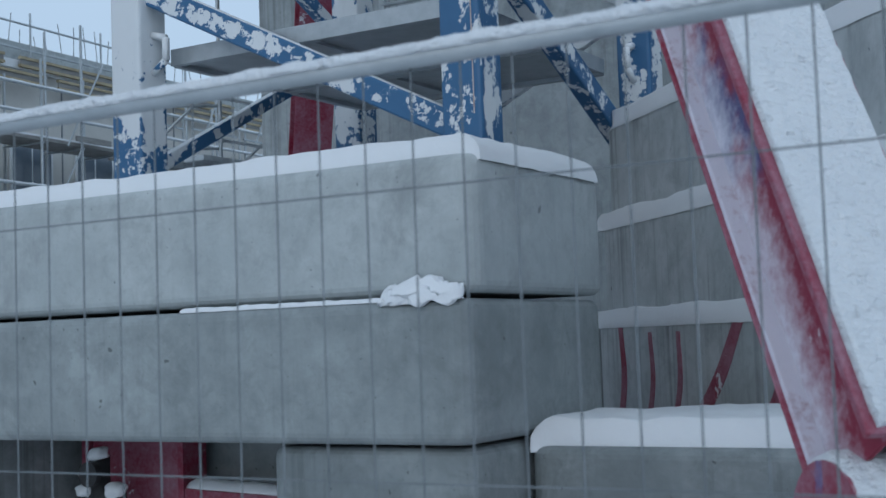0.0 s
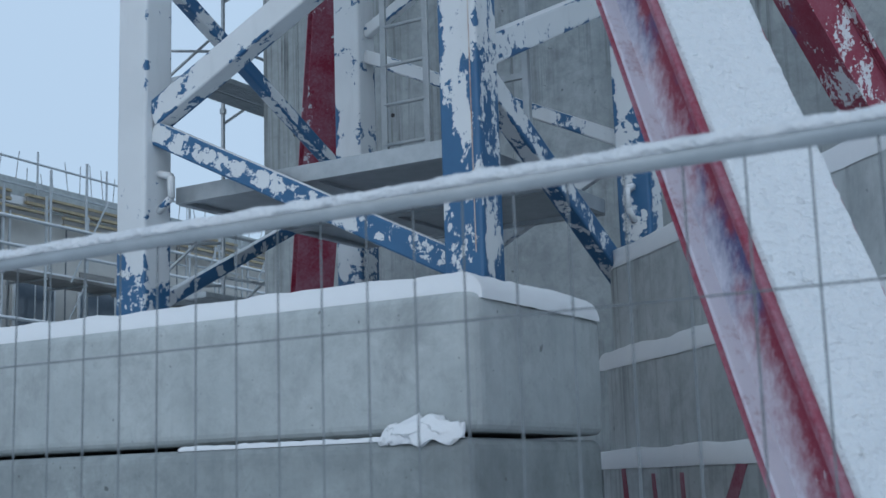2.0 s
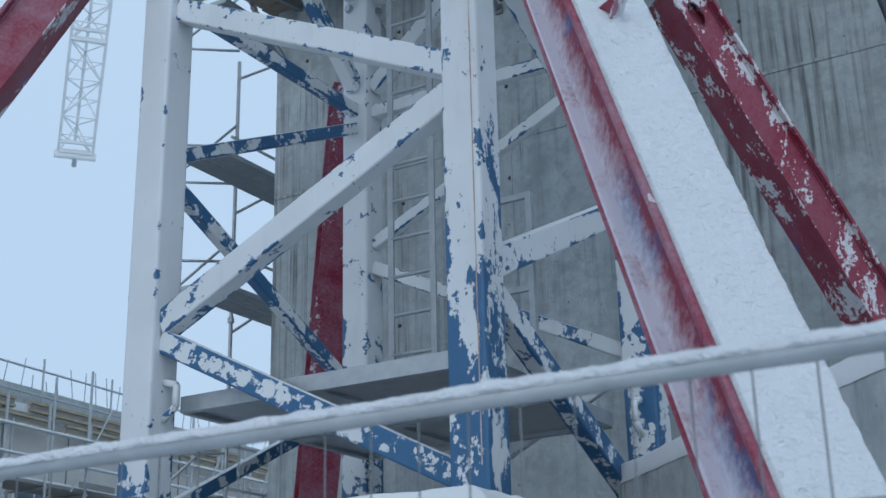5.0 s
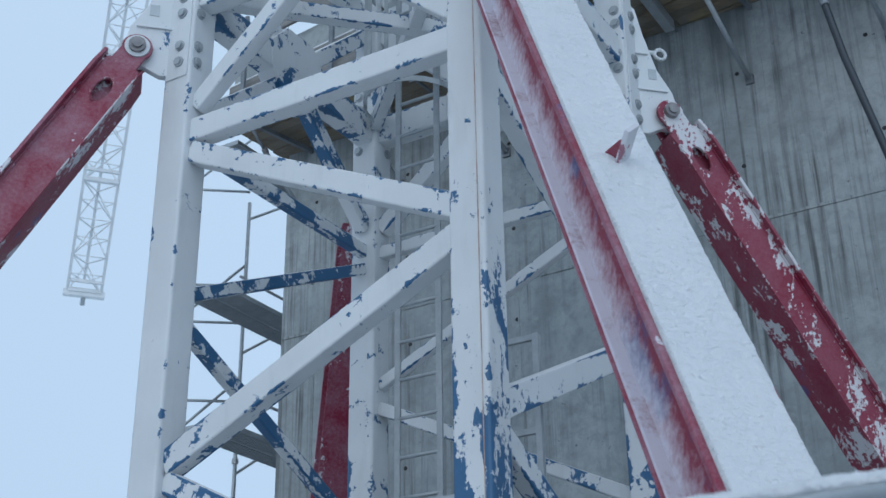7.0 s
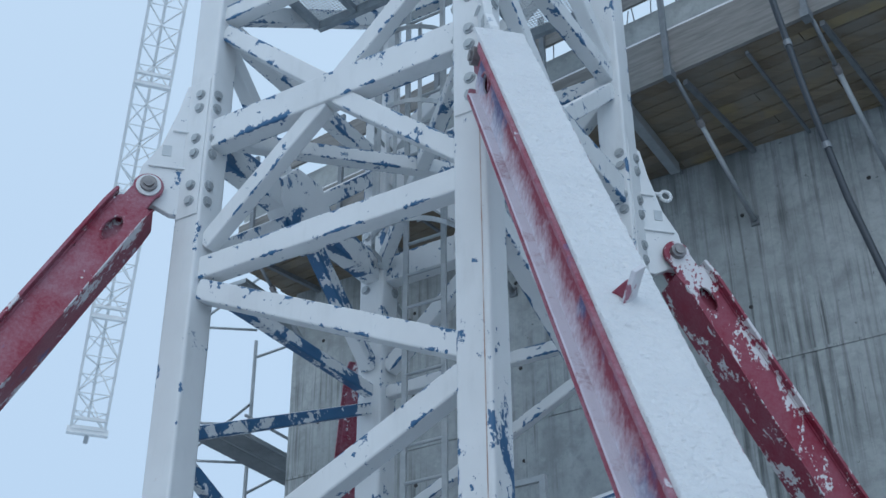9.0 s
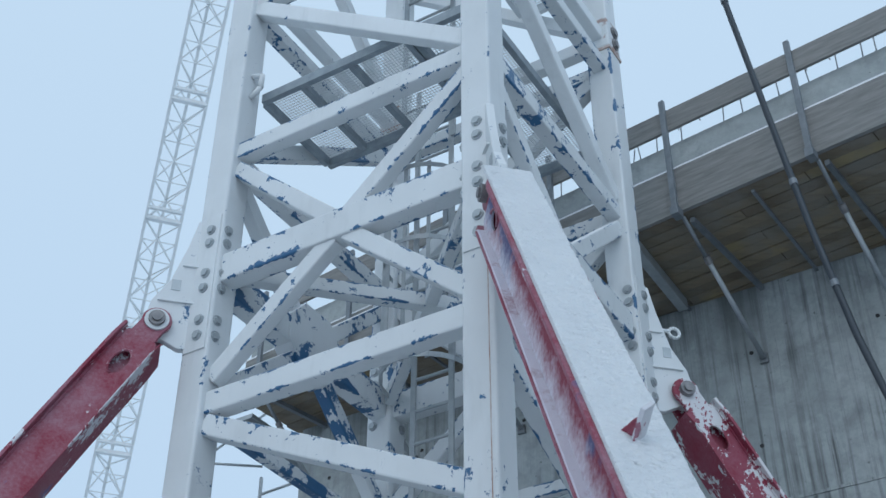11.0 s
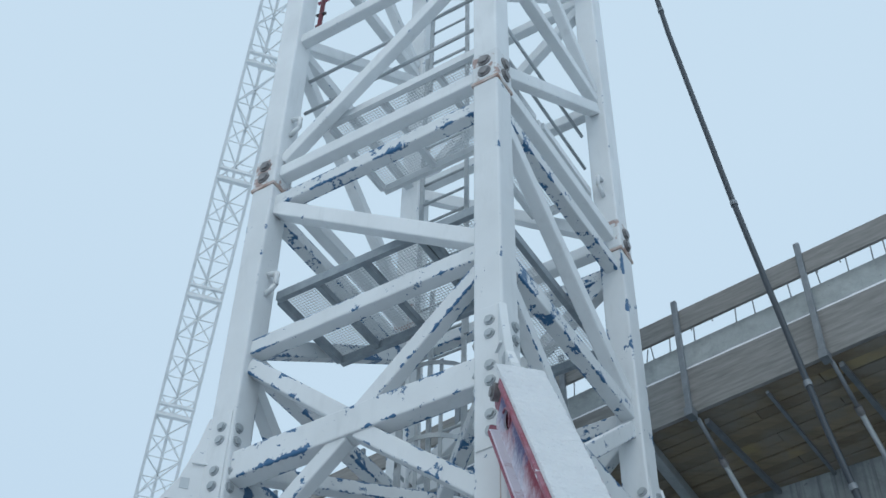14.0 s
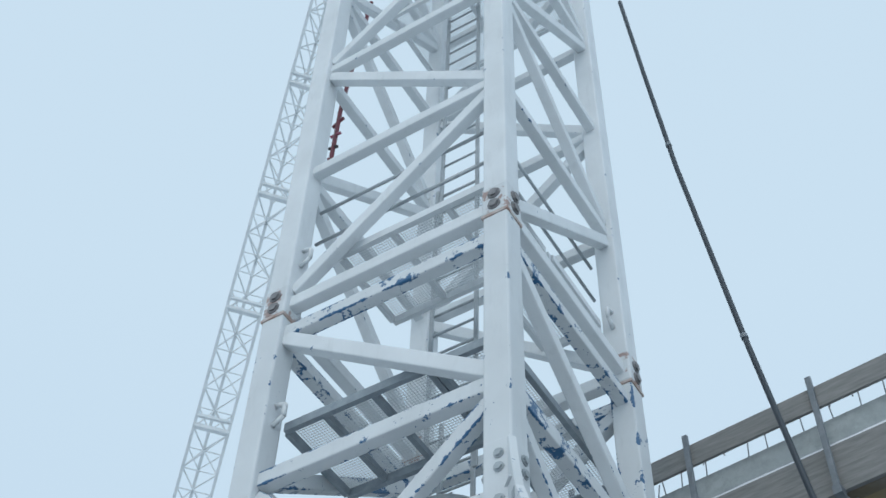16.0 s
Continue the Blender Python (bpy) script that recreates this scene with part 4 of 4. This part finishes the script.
# ---- mesh fence ----
FY = -3.754
fence = thing("mesh_fence", (1.3, FY, 0), "galvanised mesh site fence with a snow-capped top tube", "fence")
x0, x1 = -0.4, 3.1
part("top_tube", tube(bm_new(), (x0, FY, 1.99), (x1, FY, 1.99), 0.0175, 14), GALV, fence, smooth=True)
part("bottom_tube", tube(bm_new(), (x0, FY, 0.12), (x1, FY, 0.12), 0.021, 12), GALV, fence, smooth=True)
for x in (x0, x1):
    part("foot", box(bm_new(), (x - 0.11, FY - 0.35, 0.0), (x + 0.11, FY + 0.35, 0.13)), CONC_DARK, fence, "grey concrete fence foot", bevel=0.02)
    part("post", tube(bm_new(), (x, FY, 0.0), (x, FY, 2.0), 0.021, 12), GALV, fence, smooth=True)
k = 0
while x0 + 0.08 + 0.1 * k < x1:
    x = x0 + 0.08 + 0.1 * k
    part("wire", tube(bm_new(), (x, FY, 0.12), (x, FY, 1.98), 0.0018, 5), WIRE, fence)
    k += 1
for z in (0.235, 0.745, 1.255, 1.765):
    part("wire", tube(bm_new(), (x0, FY + 0.005, z), (x1, FY + 0.005, z), 0.0018, 5), WIRE, fence)
solid("snow", rod_snow((x0, FY, 1.99), (x1, FY, 1.99), 0.0175, 2.0, 0.010, 0.012, 0.0028), SNOW_RIPPLED, "snow lying along the fence's top tube", "snow", kind="stuff", smooth=True)

# ---- low things under and behind the ballast ----
bm = box(bm_new(), (-4.2, 2.9, 0.0), (-0.3, 3.2, 1.6))
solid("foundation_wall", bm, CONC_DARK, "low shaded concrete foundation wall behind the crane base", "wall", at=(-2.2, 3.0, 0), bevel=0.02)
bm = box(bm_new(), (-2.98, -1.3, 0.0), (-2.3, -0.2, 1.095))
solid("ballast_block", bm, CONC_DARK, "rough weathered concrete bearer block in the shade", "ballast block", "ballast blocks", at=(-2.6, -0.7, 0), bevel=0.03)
# added dark filler: stands for the shade in the gap and hides the column
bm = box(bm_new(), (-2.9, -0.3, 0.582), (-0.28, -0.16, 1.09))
solid("ballast_block", bm, CONC_DARK, "dark concrete filler added for the shade under the ballast", "ballast block", "ballast blocks", at=(-1.5, -0.23, 0.582), bevel=0.02)
# red steel leg with a snowy valve in the gap under the blocks
leg = thing("red_bearing_leg", (-1.83, -0.5, 0), "red steel bearing leg in the gap under the ballast", "bearing leg")
part("panel", box(bm_new(), (-2.14, -0.52, 0.0), (-1.5, -0.42, 1.09)), RED_DEEP, leg, bevel=0.01)
part("flange", box(bm_new(), (-2.18, -0.56, 0.0), (-2.143, -0.38, 1.09)), RED_DEEP, leg)
part("flange", box(bm_new(), (-1.497, -0.56, 0.0), (-1.46, -0.38, 1.09)), RED_DEEP, leg)
valve = thing("pipe_valve", (-1.85, -0.75, 0.0), "dark pipe valve with lumps of snow", "valve")
part("pipe", tube(bm_new(), (-1.85, -0.75, 0.0), (-1.85, -0.75, 0.97), 0.05, 14), BLACK, valve, smooth=True)
part("hand_wheel", tube(bm_new(), (-1.85, -0.84, 0.88), (-1.85, -0.8, 0.88), 0.065, 16), BLACK, valve)
part("cross_pipe", tube(bm_new(), (-1.98, -0.75, 0.76), (-1.70, -0.75, 0.76), 0.035, 12), BLACK, valve, smooth=True)
for x, z, r in ((-1.84, 0.98, 0.05), (-1.94, 0.79, 0.05), (-1.73, 0.80, 0.055)):
    bm = bm_new()
    bmesh.ops.create_icosphere(bm, subdivisions=3, radius=r, matrix=Matrix.Translation((x, -0.77, z)) @ Matrix.Diagonal((1.1, 1.0, 0.75, 1)))
    for v in bm.verts:
        v.co += Vector((1, 1, 1)) * 0.014 * noise.noise(v.co * 30)
    part("snow_lump", bm, SNOW, valve, "small lump of snow", smooth=True)
solid("steel_beam", bar(bm_new(), (-1.45, -0.5, 0.74), (-0.28, -0.62, 0.72), 0.12, 0.1), RED_DEEP, "dark red low beam with a dusting of snow", "beam", at=(-0.9, -0.5, 0.75), bevel=0.008)
solid("snow", rod_snow((-1.45, -0.5, 0.77), (-0.28, -0.62, 0.75), 0.05, 3.0, 0.02), SNOW, "snow on the low red beam", "snow", kind="stuff", smooth=True, at=(-0.9, -0.55, 0.85))

# snow heap on the ledge between the two front blocks, and the ledge itself
bm = drift((-0.7, -1.418, 1.655), (0.70, -1.352, 0), 0.016, 6.0, 0.015, 0.03, skirt=0.002)
solid("snow", bm, SNOW, "strip of snow on the ledge of the lower ballast block", "snow", kind="stuff", smooth=True, at=(0.3, -1.4, 1.655))
bm = bm_new()
bmesh.ops.create_icosphere(bm, subdivisions=5, radius=1, matrix=Matrix.Translation((0.52, -1.392, 1.665)) @ Matrix.Diagonal((0.185, 0.05, 0.075, 1)))
for v in bm.verts:
    v.co += Vector((0.6, 0.4, 1)) * (0.028 * noise.noise(v.co * 9) + 0.02 * noise.noise(v.co * 28) + 0.012 * noise.noise(v.co * 60))
for v in bm.verts:
    v.co.z = max(v.co.z, 1.638 + 0.03 * noise.noise((v.co.x * 16, 2.0, 5.0)))
    if v.co.z < 1.656:
        v.co.y = min(v.co.y, -1.421)
    v.co.y = min(v.co.y, -1.357)
solid("snow", bm, SNOW, "crumbly heap of snow on the block's ledge", "snow", kind="stuff", smooth=True, at=(0.55, -1.4, 1.655))

# red streaks sprayed on the second stack
for k, (x0, z0, x1, z1, w) in enumerate(((1.10, 1.03, 1.62, 1.54, 0.15), (1.78, 1.03, 2.10, 1.35, 0.15), (0.50, 1.03, 0.58, 1.5, 0.06), (0.84, 1.03, 0.95, 1.5, 0.06), (0.10, 1.03, 0.15, 1.54, 0.08))):
    pts = [(x0 + (x1 - x0) * t + 0.04 * math.sin(t * 4), z0 + (z1 - z0) * t) for t in [i / 8 for i in range(9)]]
    line = [(px - w / 2 * (0.7 + 0.3 * math.sin(7 * pz)), pz) for px, pz in pts] + [(px + w / 2, pz) for px, pz in pts[::-1]]
    bm = plate(bm_new(), line, 0.006, DIAG @ Matrix.Translation((0, -0.001, 0)))
    solid("paint_streak", bm, RED_STAIN, "red paint streak on a concrete block", "paint streak", "red streaks", at=tuple(DIAG @ Vector((x0, 0, z0))))

# ring bolt on the upper block
bm = bm_new()
pts = [(-2.32 + 0.05 * math.cos(radians(q)), -1.2, 2.27 + 0.06 * math.sin(radians(q))) for q in range(-20, 201, 20)]
for p, q in zip(pts, pts[1:]):
    tube(bm, p, q, 0.016, 8)
solid("lifting_ring", bm, BLACK, "dark steel lifting ring in the snow on the block", "lifting ring", at=(-2.32, -1.2, 2.22))

# ---- steel rope beside the slab ----
rope = [(0.318, 3.0, 18.5), (0.487, 3.0, 16.2), (0.655, 3.0, 14.1), (0.75, 3.0, 13.2), (0.972, 3.0, 11.1), (1.172, 3.0, 9.45), (1.338, 3.0, 8.1), (1.51, 3.0, 6.99), (1.67, 3.0, 6.22), (2.9, 3.0, 0.0)]
def sweep(points, r, sides=10):
    """One tube along a bent line."""
    bm = bmesh.new()
    pts = [Vector(p) for p in points]
    rings = []
    for i, p in enumerate(pts):
        d = (pts[min(i + 1, len(pts) - 1)] - pts[max(i - 1, 0)]).normalized()
        a = d.cross(Vector((0, 1, 0.01))).normalized()
        b = d.cross(a)
        rings.append([bm.verts.new(p + (a * math.cos(2 * math.pi * k / sides) + b * math.sin(2 * math.pi * k / sides)) * r) for k in range(sides)])
    for u, v in zip(rings, rings[1:]):
        for k in range(sides):
            bm.faces.new((u[k], v[k], v[(k + 1) % sides], u[(k + 1) % sides]))
    bm.faces.new(rings[0])
    bm.faces.new(rings[-1][::-1])
    return bm


bm = sweep(rope, 0.029)
guy = thing("pump_line", (2.9, 3.0, 0), "long dark steel line with couplings hanging beside the slab", "steel line")
part("line", bm, CABLE, guy, smooth=True)
for z in (14.6, 11.0, 8.6, 7.5):
    for p, q in zip(rope, rope[1:]):
        if q[2] <= z <= p[2]:
            f = (p[2] - z) / (p[2] - q[2])
            c = Vector(p) + (Vector(q) - Vector(p)) * f
            d = (Vector(q) - Vector(p)).normalized()
            part("coupling", tube(bm_new(), c - d * 0.03, c + d * 0.03, 0.036, 12), GALV_DARK, guy)

# ---- scaffold beside the wall ----
scaf = thing("wall_scaffold", (-6.1, 7, 0), "galvanised tube scaffold with ribbed decks beside the wall", "scaffold")
for y in (6.0, 8.6, 11.2):
    for x in (-6.72, -5.55):
        part("standard", tube(bm_new(), (x, y, 0), (x, y, 9.34), 0.024, 10), GALV, scaf, smooth=True)
        for z in (1.9, 3.9, 5.9, 7.9):
            part("node", tube(bm_new(), (x, y, z - 0.03), (x, y, z + 0.03), 0.04, 10), GALV, scaf)
for z in (2.0, 3.4, 5.74, 7.26, 9.1):
    for k in range(2):
        x = -6.14 + 0.28 * k
        bm = box(bm_new(), (x, 4.4, z), (x + 0.27, 11.4, z + 0.05))
        for j in range(9):
            box(bm, (x + 0.012 + 0.028 * j, 4.4, z - 0.012), (x + 0.024 + 0.028 * j, 11.4, z + 0.001))
        part("deck_plank", bm, GALV, scaf)
    for h in (0.5, 1.0):
        part("guard_tube", tube(bm_new(), (-6.72, 5.9, z + h), (-6.72, 11.4, z + h), 0.02, 8), GALV, scaf, smooth=True)
        part("guard_tube", tube(bm_new(), (-7.6, 5.3, z + h - 0.1), (-6.72, 6.0, z + h - 0.1), 0.018, 8), GALV, scaf, smooth=True)
    part("diagonal", tube(bm_new(), (-7.6, 5.3, z + 0.1), (-6.72, 6.0, z + 1.2), 0.018, 8), GALV, scaf, smooth=True)
    part("diagonal", tube(bm_new(), (-6.72, 6.0, z), (-6.72, 8.6, z + 1.8), 0.018, 8), GALV, scaf, smooth=True)
part("standard", tube(bm_new(), (-7.6, 5.3, 0), (-7.6, 5.3, 8.6), 0.024, 10), GALV, scaf, smooth=True)

# ---- far building with its scaffold ----
# own axes: x along the facade away from the camera, y into the building
FAR = SITE.inverted() @ Matrix.Translation((-9.3, 22.0, 0)) @ pose(0, 0, 0, 0, 0, 63.4)
bld = thing("apartment_building", tuple(FAR @ Vector((8, 3, 0))), "unfinished beige apartment block behind scaffolding", "building")
ROOF = 6.9
def farbox(lo, hi):
    return box(bm_new(), lo, hi, FAR)
part("wall", farbox((-9, 0.0, 0), (26, 9, ROOF)), FACADE, bld, "pale beige facade")
part("roof", farbox((-9.1, -0.12, ROOF), (26.1, 9.1, ROOF + 0.16)), SNOW, bld, "snow-covered flat roof")
part("brown_panel", farbox((-9, -0.03, 0.2), (1.4, -0.004, ROOF - 0.9)), FACADE_BROWN, bld)
for k in range(9):
    for z in (1.2, 4.3):
        x = 2.75 + 1.75 * k
        wd = part("window", farbox((x - 0.06, -0.05, z - 0.06), (x + 1.06, -0.006, z + 1.36)), FAR_WHITE, bld, bevel=0.01)
        part("pane", farbox((x, -0.06, z), (x + 0.48, -0.052, z + 1.3)), GLASS, wd)
        part("pane", farbox((x + 0.52, -0.06, z), (x + 1.0, -0.052, z + 1.3)), GLASS, wd)
    part("panel_joint", farbox((2.35 + 1.75 * k, -0.012, 0), (2.38 + 1.75 * k, 0.0, ROOF)), GALV_DARK, bld)
part("ledge", farbox((-9, -0.14, 3.55), (26, -0.004, 3.75)), FACADE, bld)
fs = thing("facade_scaffold", tuple(FAR @ Vector((8, -0.9, 0))), "galvanised scaffold with snowy decks in front of the facade", "scaffold")
rng = random.Random(11)
for k in range(24):
    x = -3.0 + 1.05 * k
    for y in (-0.35, -1.25):
        part("standard", tube(bm_new(), FAR @ Vector((x, y, 0)), FAR @ Vector((x, y, ROOF + (0.75 if k % 3 == 0 else rng.uniform(-0.3, 0.15)))), 0.026, 8), GALV, fs, smooth=True)
    for z in (1.7, 3.5, 5.3):
        part("transom", tube(bm_new(), FAR @ Vector((x, -0.3, z)), FAR @ Vector((x, -1.3, z)), 0.022, 6), GALV, fs)
for z in (1.75, 3.55, 5.35):
    for k in range(5):
        if rng.random() < 0.85:
            part("deck", farbox((-7 + 6.0 * k, -1.22, z), (-1.4 + 6.0 * k, -0.4, z + 0.06)), TIMBER, fs, "dark scaffold deck boards")
            part("deck_snow", drift((-7 + 6.0 * k, -1.2, z + 0.06), (-1.4 + 6.0 * k, -0.42, 0), 0.05, 20.0 + k, 0.25, m=FAR), SNOW, fs, "snow on the deck", smooth=True)
    for h in (0.45, 0.95):
        part("ledger", tube(bm_new(), FAR @ Vector((-8, -1.27, z + h)), FAR @ Vector((23, -1.27, z + h)), 0.024, 6), GALV, fs, smooth=True)
        part("ledger_snow", rod_snow(FAR @ Vector((-8, -1.27, z + h)), FAR @ Vector((23, -1.27, z + h)), 0.024, z + h, 0.02), SNOW, fs, "thin snow on the ledger", smooth=True)
for k in range(7):
    x = -6.9 + 4.2 * k
    z = (1.75, 3.55)[k % 2]
    part("diagonal", tube(bm_new(), FAR @ Vector((x, -1.3, z)), FAR @ Vector((x + 2.1, -1.3, z + 1.8)), 0.02, 6), GALV, fs)
for h in (0.45, 0.95):
    part("roof_rail", tube(bm_new(), FAR @ Vector((-8.8, 0.1, ROOF + h)), FAR @ Vector((25.8, 0.1, ROOF + h)), 0.022, 6), GALV, fs, smooth=True)
for k in range(18):
    x = -8.6 + 2.0 * k
    part("roof_post", tube(bm_new(), FAR @ Vector((x, 0.1, ROOF + 0.1)), FAR @ Vector((x, 0.1, ROOF + 1.2)), 0.022, 6), GALV, fs)
for k in range(6):
    for z, dy in ((ROOF + 0.02, 0.0), (ROOF - 0.30, 0.10)):
        x = -8 + 3.6 * k + (0.9 if dy else 0.0)
        part("formwork_beam", farbox((x, -0.24 - dy, z), (x + 3.2, -0.16 - dy, z + 0.05)), PLY_PALE, fs, "yellow formwork beam flange")
        part("formwork_beam", farbox((x + 0.01, -0.215 - dy, z + 0.052), (x + 3.19, -0.185 - dy, z + 0.148)), TIMBER, fs)
        part("formwork_beam", farbox((x, -0.24 - dy, z + 0.15), (x + 3.2, -0.16 - dy, z + 0.20)), PLY_PALE, fs, "yellow formwork beam flange")
part("parapet", farbox((-9, 0.25, ROOF + 0.162), (26, 0.5, ROOF + 0.62)), CONC_LIGHT, bld, "pale concrete parapet being cast")
bm = bm_new()
for k in range(70):
    x = -6 + 0.36 * k + rng.uniform(-0.1, 0.1)
    tube(bm, FAR @ Vector((x, 0.36, ROOF + 0.6)), FAR @ Vector((x + rng.uniform(-0.12, 0.12), 0.36 + rng.uniform(-0.1, 0.1), ROOF + 0.62 + rng.uniform(0.25, 0.75))), 0.009, 5)
sprouts = part("rebar", bm, GALV_DARK, bld, "thin reinforcement bars standing out of the parapet")
sprouts["kind"] = "stuff"

# ---- far crane jib, a slim white lattice ----
INV = SITE.inverted()
J0, J1 = INV @ Vector((-10.9, 36.0, 17.45)), INV @ Vector((-0.8, 8.0, 49.2))
jib = thing("lattice_jib", tuple(J0), "slim white lattice crane jib far behind the site", "crane jib")
jm, jn = along(J0, J1)
JW, JH = 0.98, 0.95
chord = {"a": (-JW / 2, -JH / 2), "b": (JW / 2, -JH / 2), "c": (0.0, JH / 2)}
def jp(k, x):
    return jm @ Vector((x, *chord[k]))
for k in "abc":
    part("chord", bar(bm_new(), jp(k, 0), jp(k, jn), 0.085, 0.085), FAR_WHITE, jib)
bays = round(jn / 1.15)
step = jn / bays
for i in range(bays):
    x0, x1 = i * step, (i + 1) * step
    xm = (x0 + x1) / 2
    bm = bm_new()
    for p, q in ((jp("a", x0), jp("c", xm)), (jp("c", xm), jp("a", x1)), (jp("b", x0), jp("c", xm)), (jp("c", xm), jp("b", x1)),
                 (jp("a", x0), jp("b", x1)) if i % 2 else (jp("b", x0), jp("a", x1))):
        tube(bm, p, q, 0.025, 6)
    for p, q in ((jp("a", x0), jp("b", x0)), (jp("a", xm), jp("b", xm)), (jp("a", xm), jp("c", x0)), (jp("b", xm), jp("c", x0))):
        tube(bm, p, q, 0.018, 5)
    part("lacing", bm, FAR_WHITE, jib)
    if i % 3 == 0:
        part("cross_frame", bar(bm_new(), jp("a", x0 + 0.05), jp("b", x0 + 0.05), 0.14, 0.12), FAR_WHITE, jib)
        part("cross_frame", bar(bm_new(), jp("a", x0 + 0.35), jp("b", x0 + 0.35), 0.09, 0.09), FAR_WHITE, jib)
part("tip_frame", bar(bm_new(), jm @ Vector((-0.05, -0.6, -JH / 2)), jm @ Vector((-0.05, 0.6, -JH / 2)), 0.2, 0.2), FAR_WHITE, jib, bevel=0.01)
part("tip_hook", tube(bm_new(), jm @ Vector((-0.1, 0, -JH / 2)), jm @ Vector((-0.4, 0, -JH / 2)), 0.07, 8), GALV, jib)

# clutter on the facade scaffold: toe boards, planks, tarpaulins and brackets
rng = random.Random(21)
for k in range(26):
    x, z = rng.uniform(1.5, 11.0), rng.choice((1.8, 3.6, 5.4))
    w, h = rng.uniform(0.5, 1.6), rng.uniform(0.06, 0.22)
    mat = (TIMBER, BLACK, GALV_DARK, PLY)[k % 4]
    part("toe_board", farbox((x, -1.33 - 0.01 * (k % 3), z + 0.02), (x + w, -1.30 - 0.01 * (k % 3), z + 0.02 + h)), mat, fs)
for k in range(16):
    x, z = 1.6 + 0.62 * k, (2.6, 4.4, 6.1)[k % 3]
    part("ledger", tube(bm_new(), FAR @ Vector((x, -1.3, z)), FAR @ Vector((x + 1.6, -1.3, z + rng.uniform(-0.05, 0.05))), 0.022, 6), GALV, fs)
    part("brace", tube(bm_new(), FAR @ Vector((x, -1.32, z - 0.8)), FAR @ Vector((x + 1.0, -1.32, z + 0.9)), 0.017, 6), GALV, fs)
for k in range(5):
    x = 2.3 + 1.9 * k
    part("platform_deck", farbox((x, -1.9, 4.35 - 0.35 * (k % 2)), (x + 1.5, -1.3, 4.43 - 0.35 * (k % 2))), BLACK, fs, "dark bracket platform")
    part("deck_snow", drift((x, -1.9, 4.43 - 0.35 * (k % 2)), (x + 1.5, -1.3, 0), 0.05, 31.0 + k, 0.15, m=FAR), SNOW, fs, "snow on the bracket platform", smooth=True)

# red luffing gear on the jib, seen past the mast
gear = [INV @ Vector(p) for p in ((-2.84, 14.0, 21.9), (-2.80, 14.0, 23.8), (-2.66, 14.0, 26.0), (-2.5, 14.0, 28.2))]
part("luffing_gear", sweep([tuple(p) for p in gear], 0.045, 8), GEAR, jib, "dark red luffing gear")
for k in range(14):
    f = k / 13 * 2.99
    i = int(f)
    c = gear[i] + (gear[i + 1] - gear[i]) * (f - i)
    o = Vector((rng.uniform(-0.14, 0.14), 0, rng.uniform(-0.1, 0.1)))
    part("rope_clamp", tube(bm_new(), c - o, c + o, 0.035, 6), (GEAR, BLACK, RED_DEEP)[k % 3], jib)
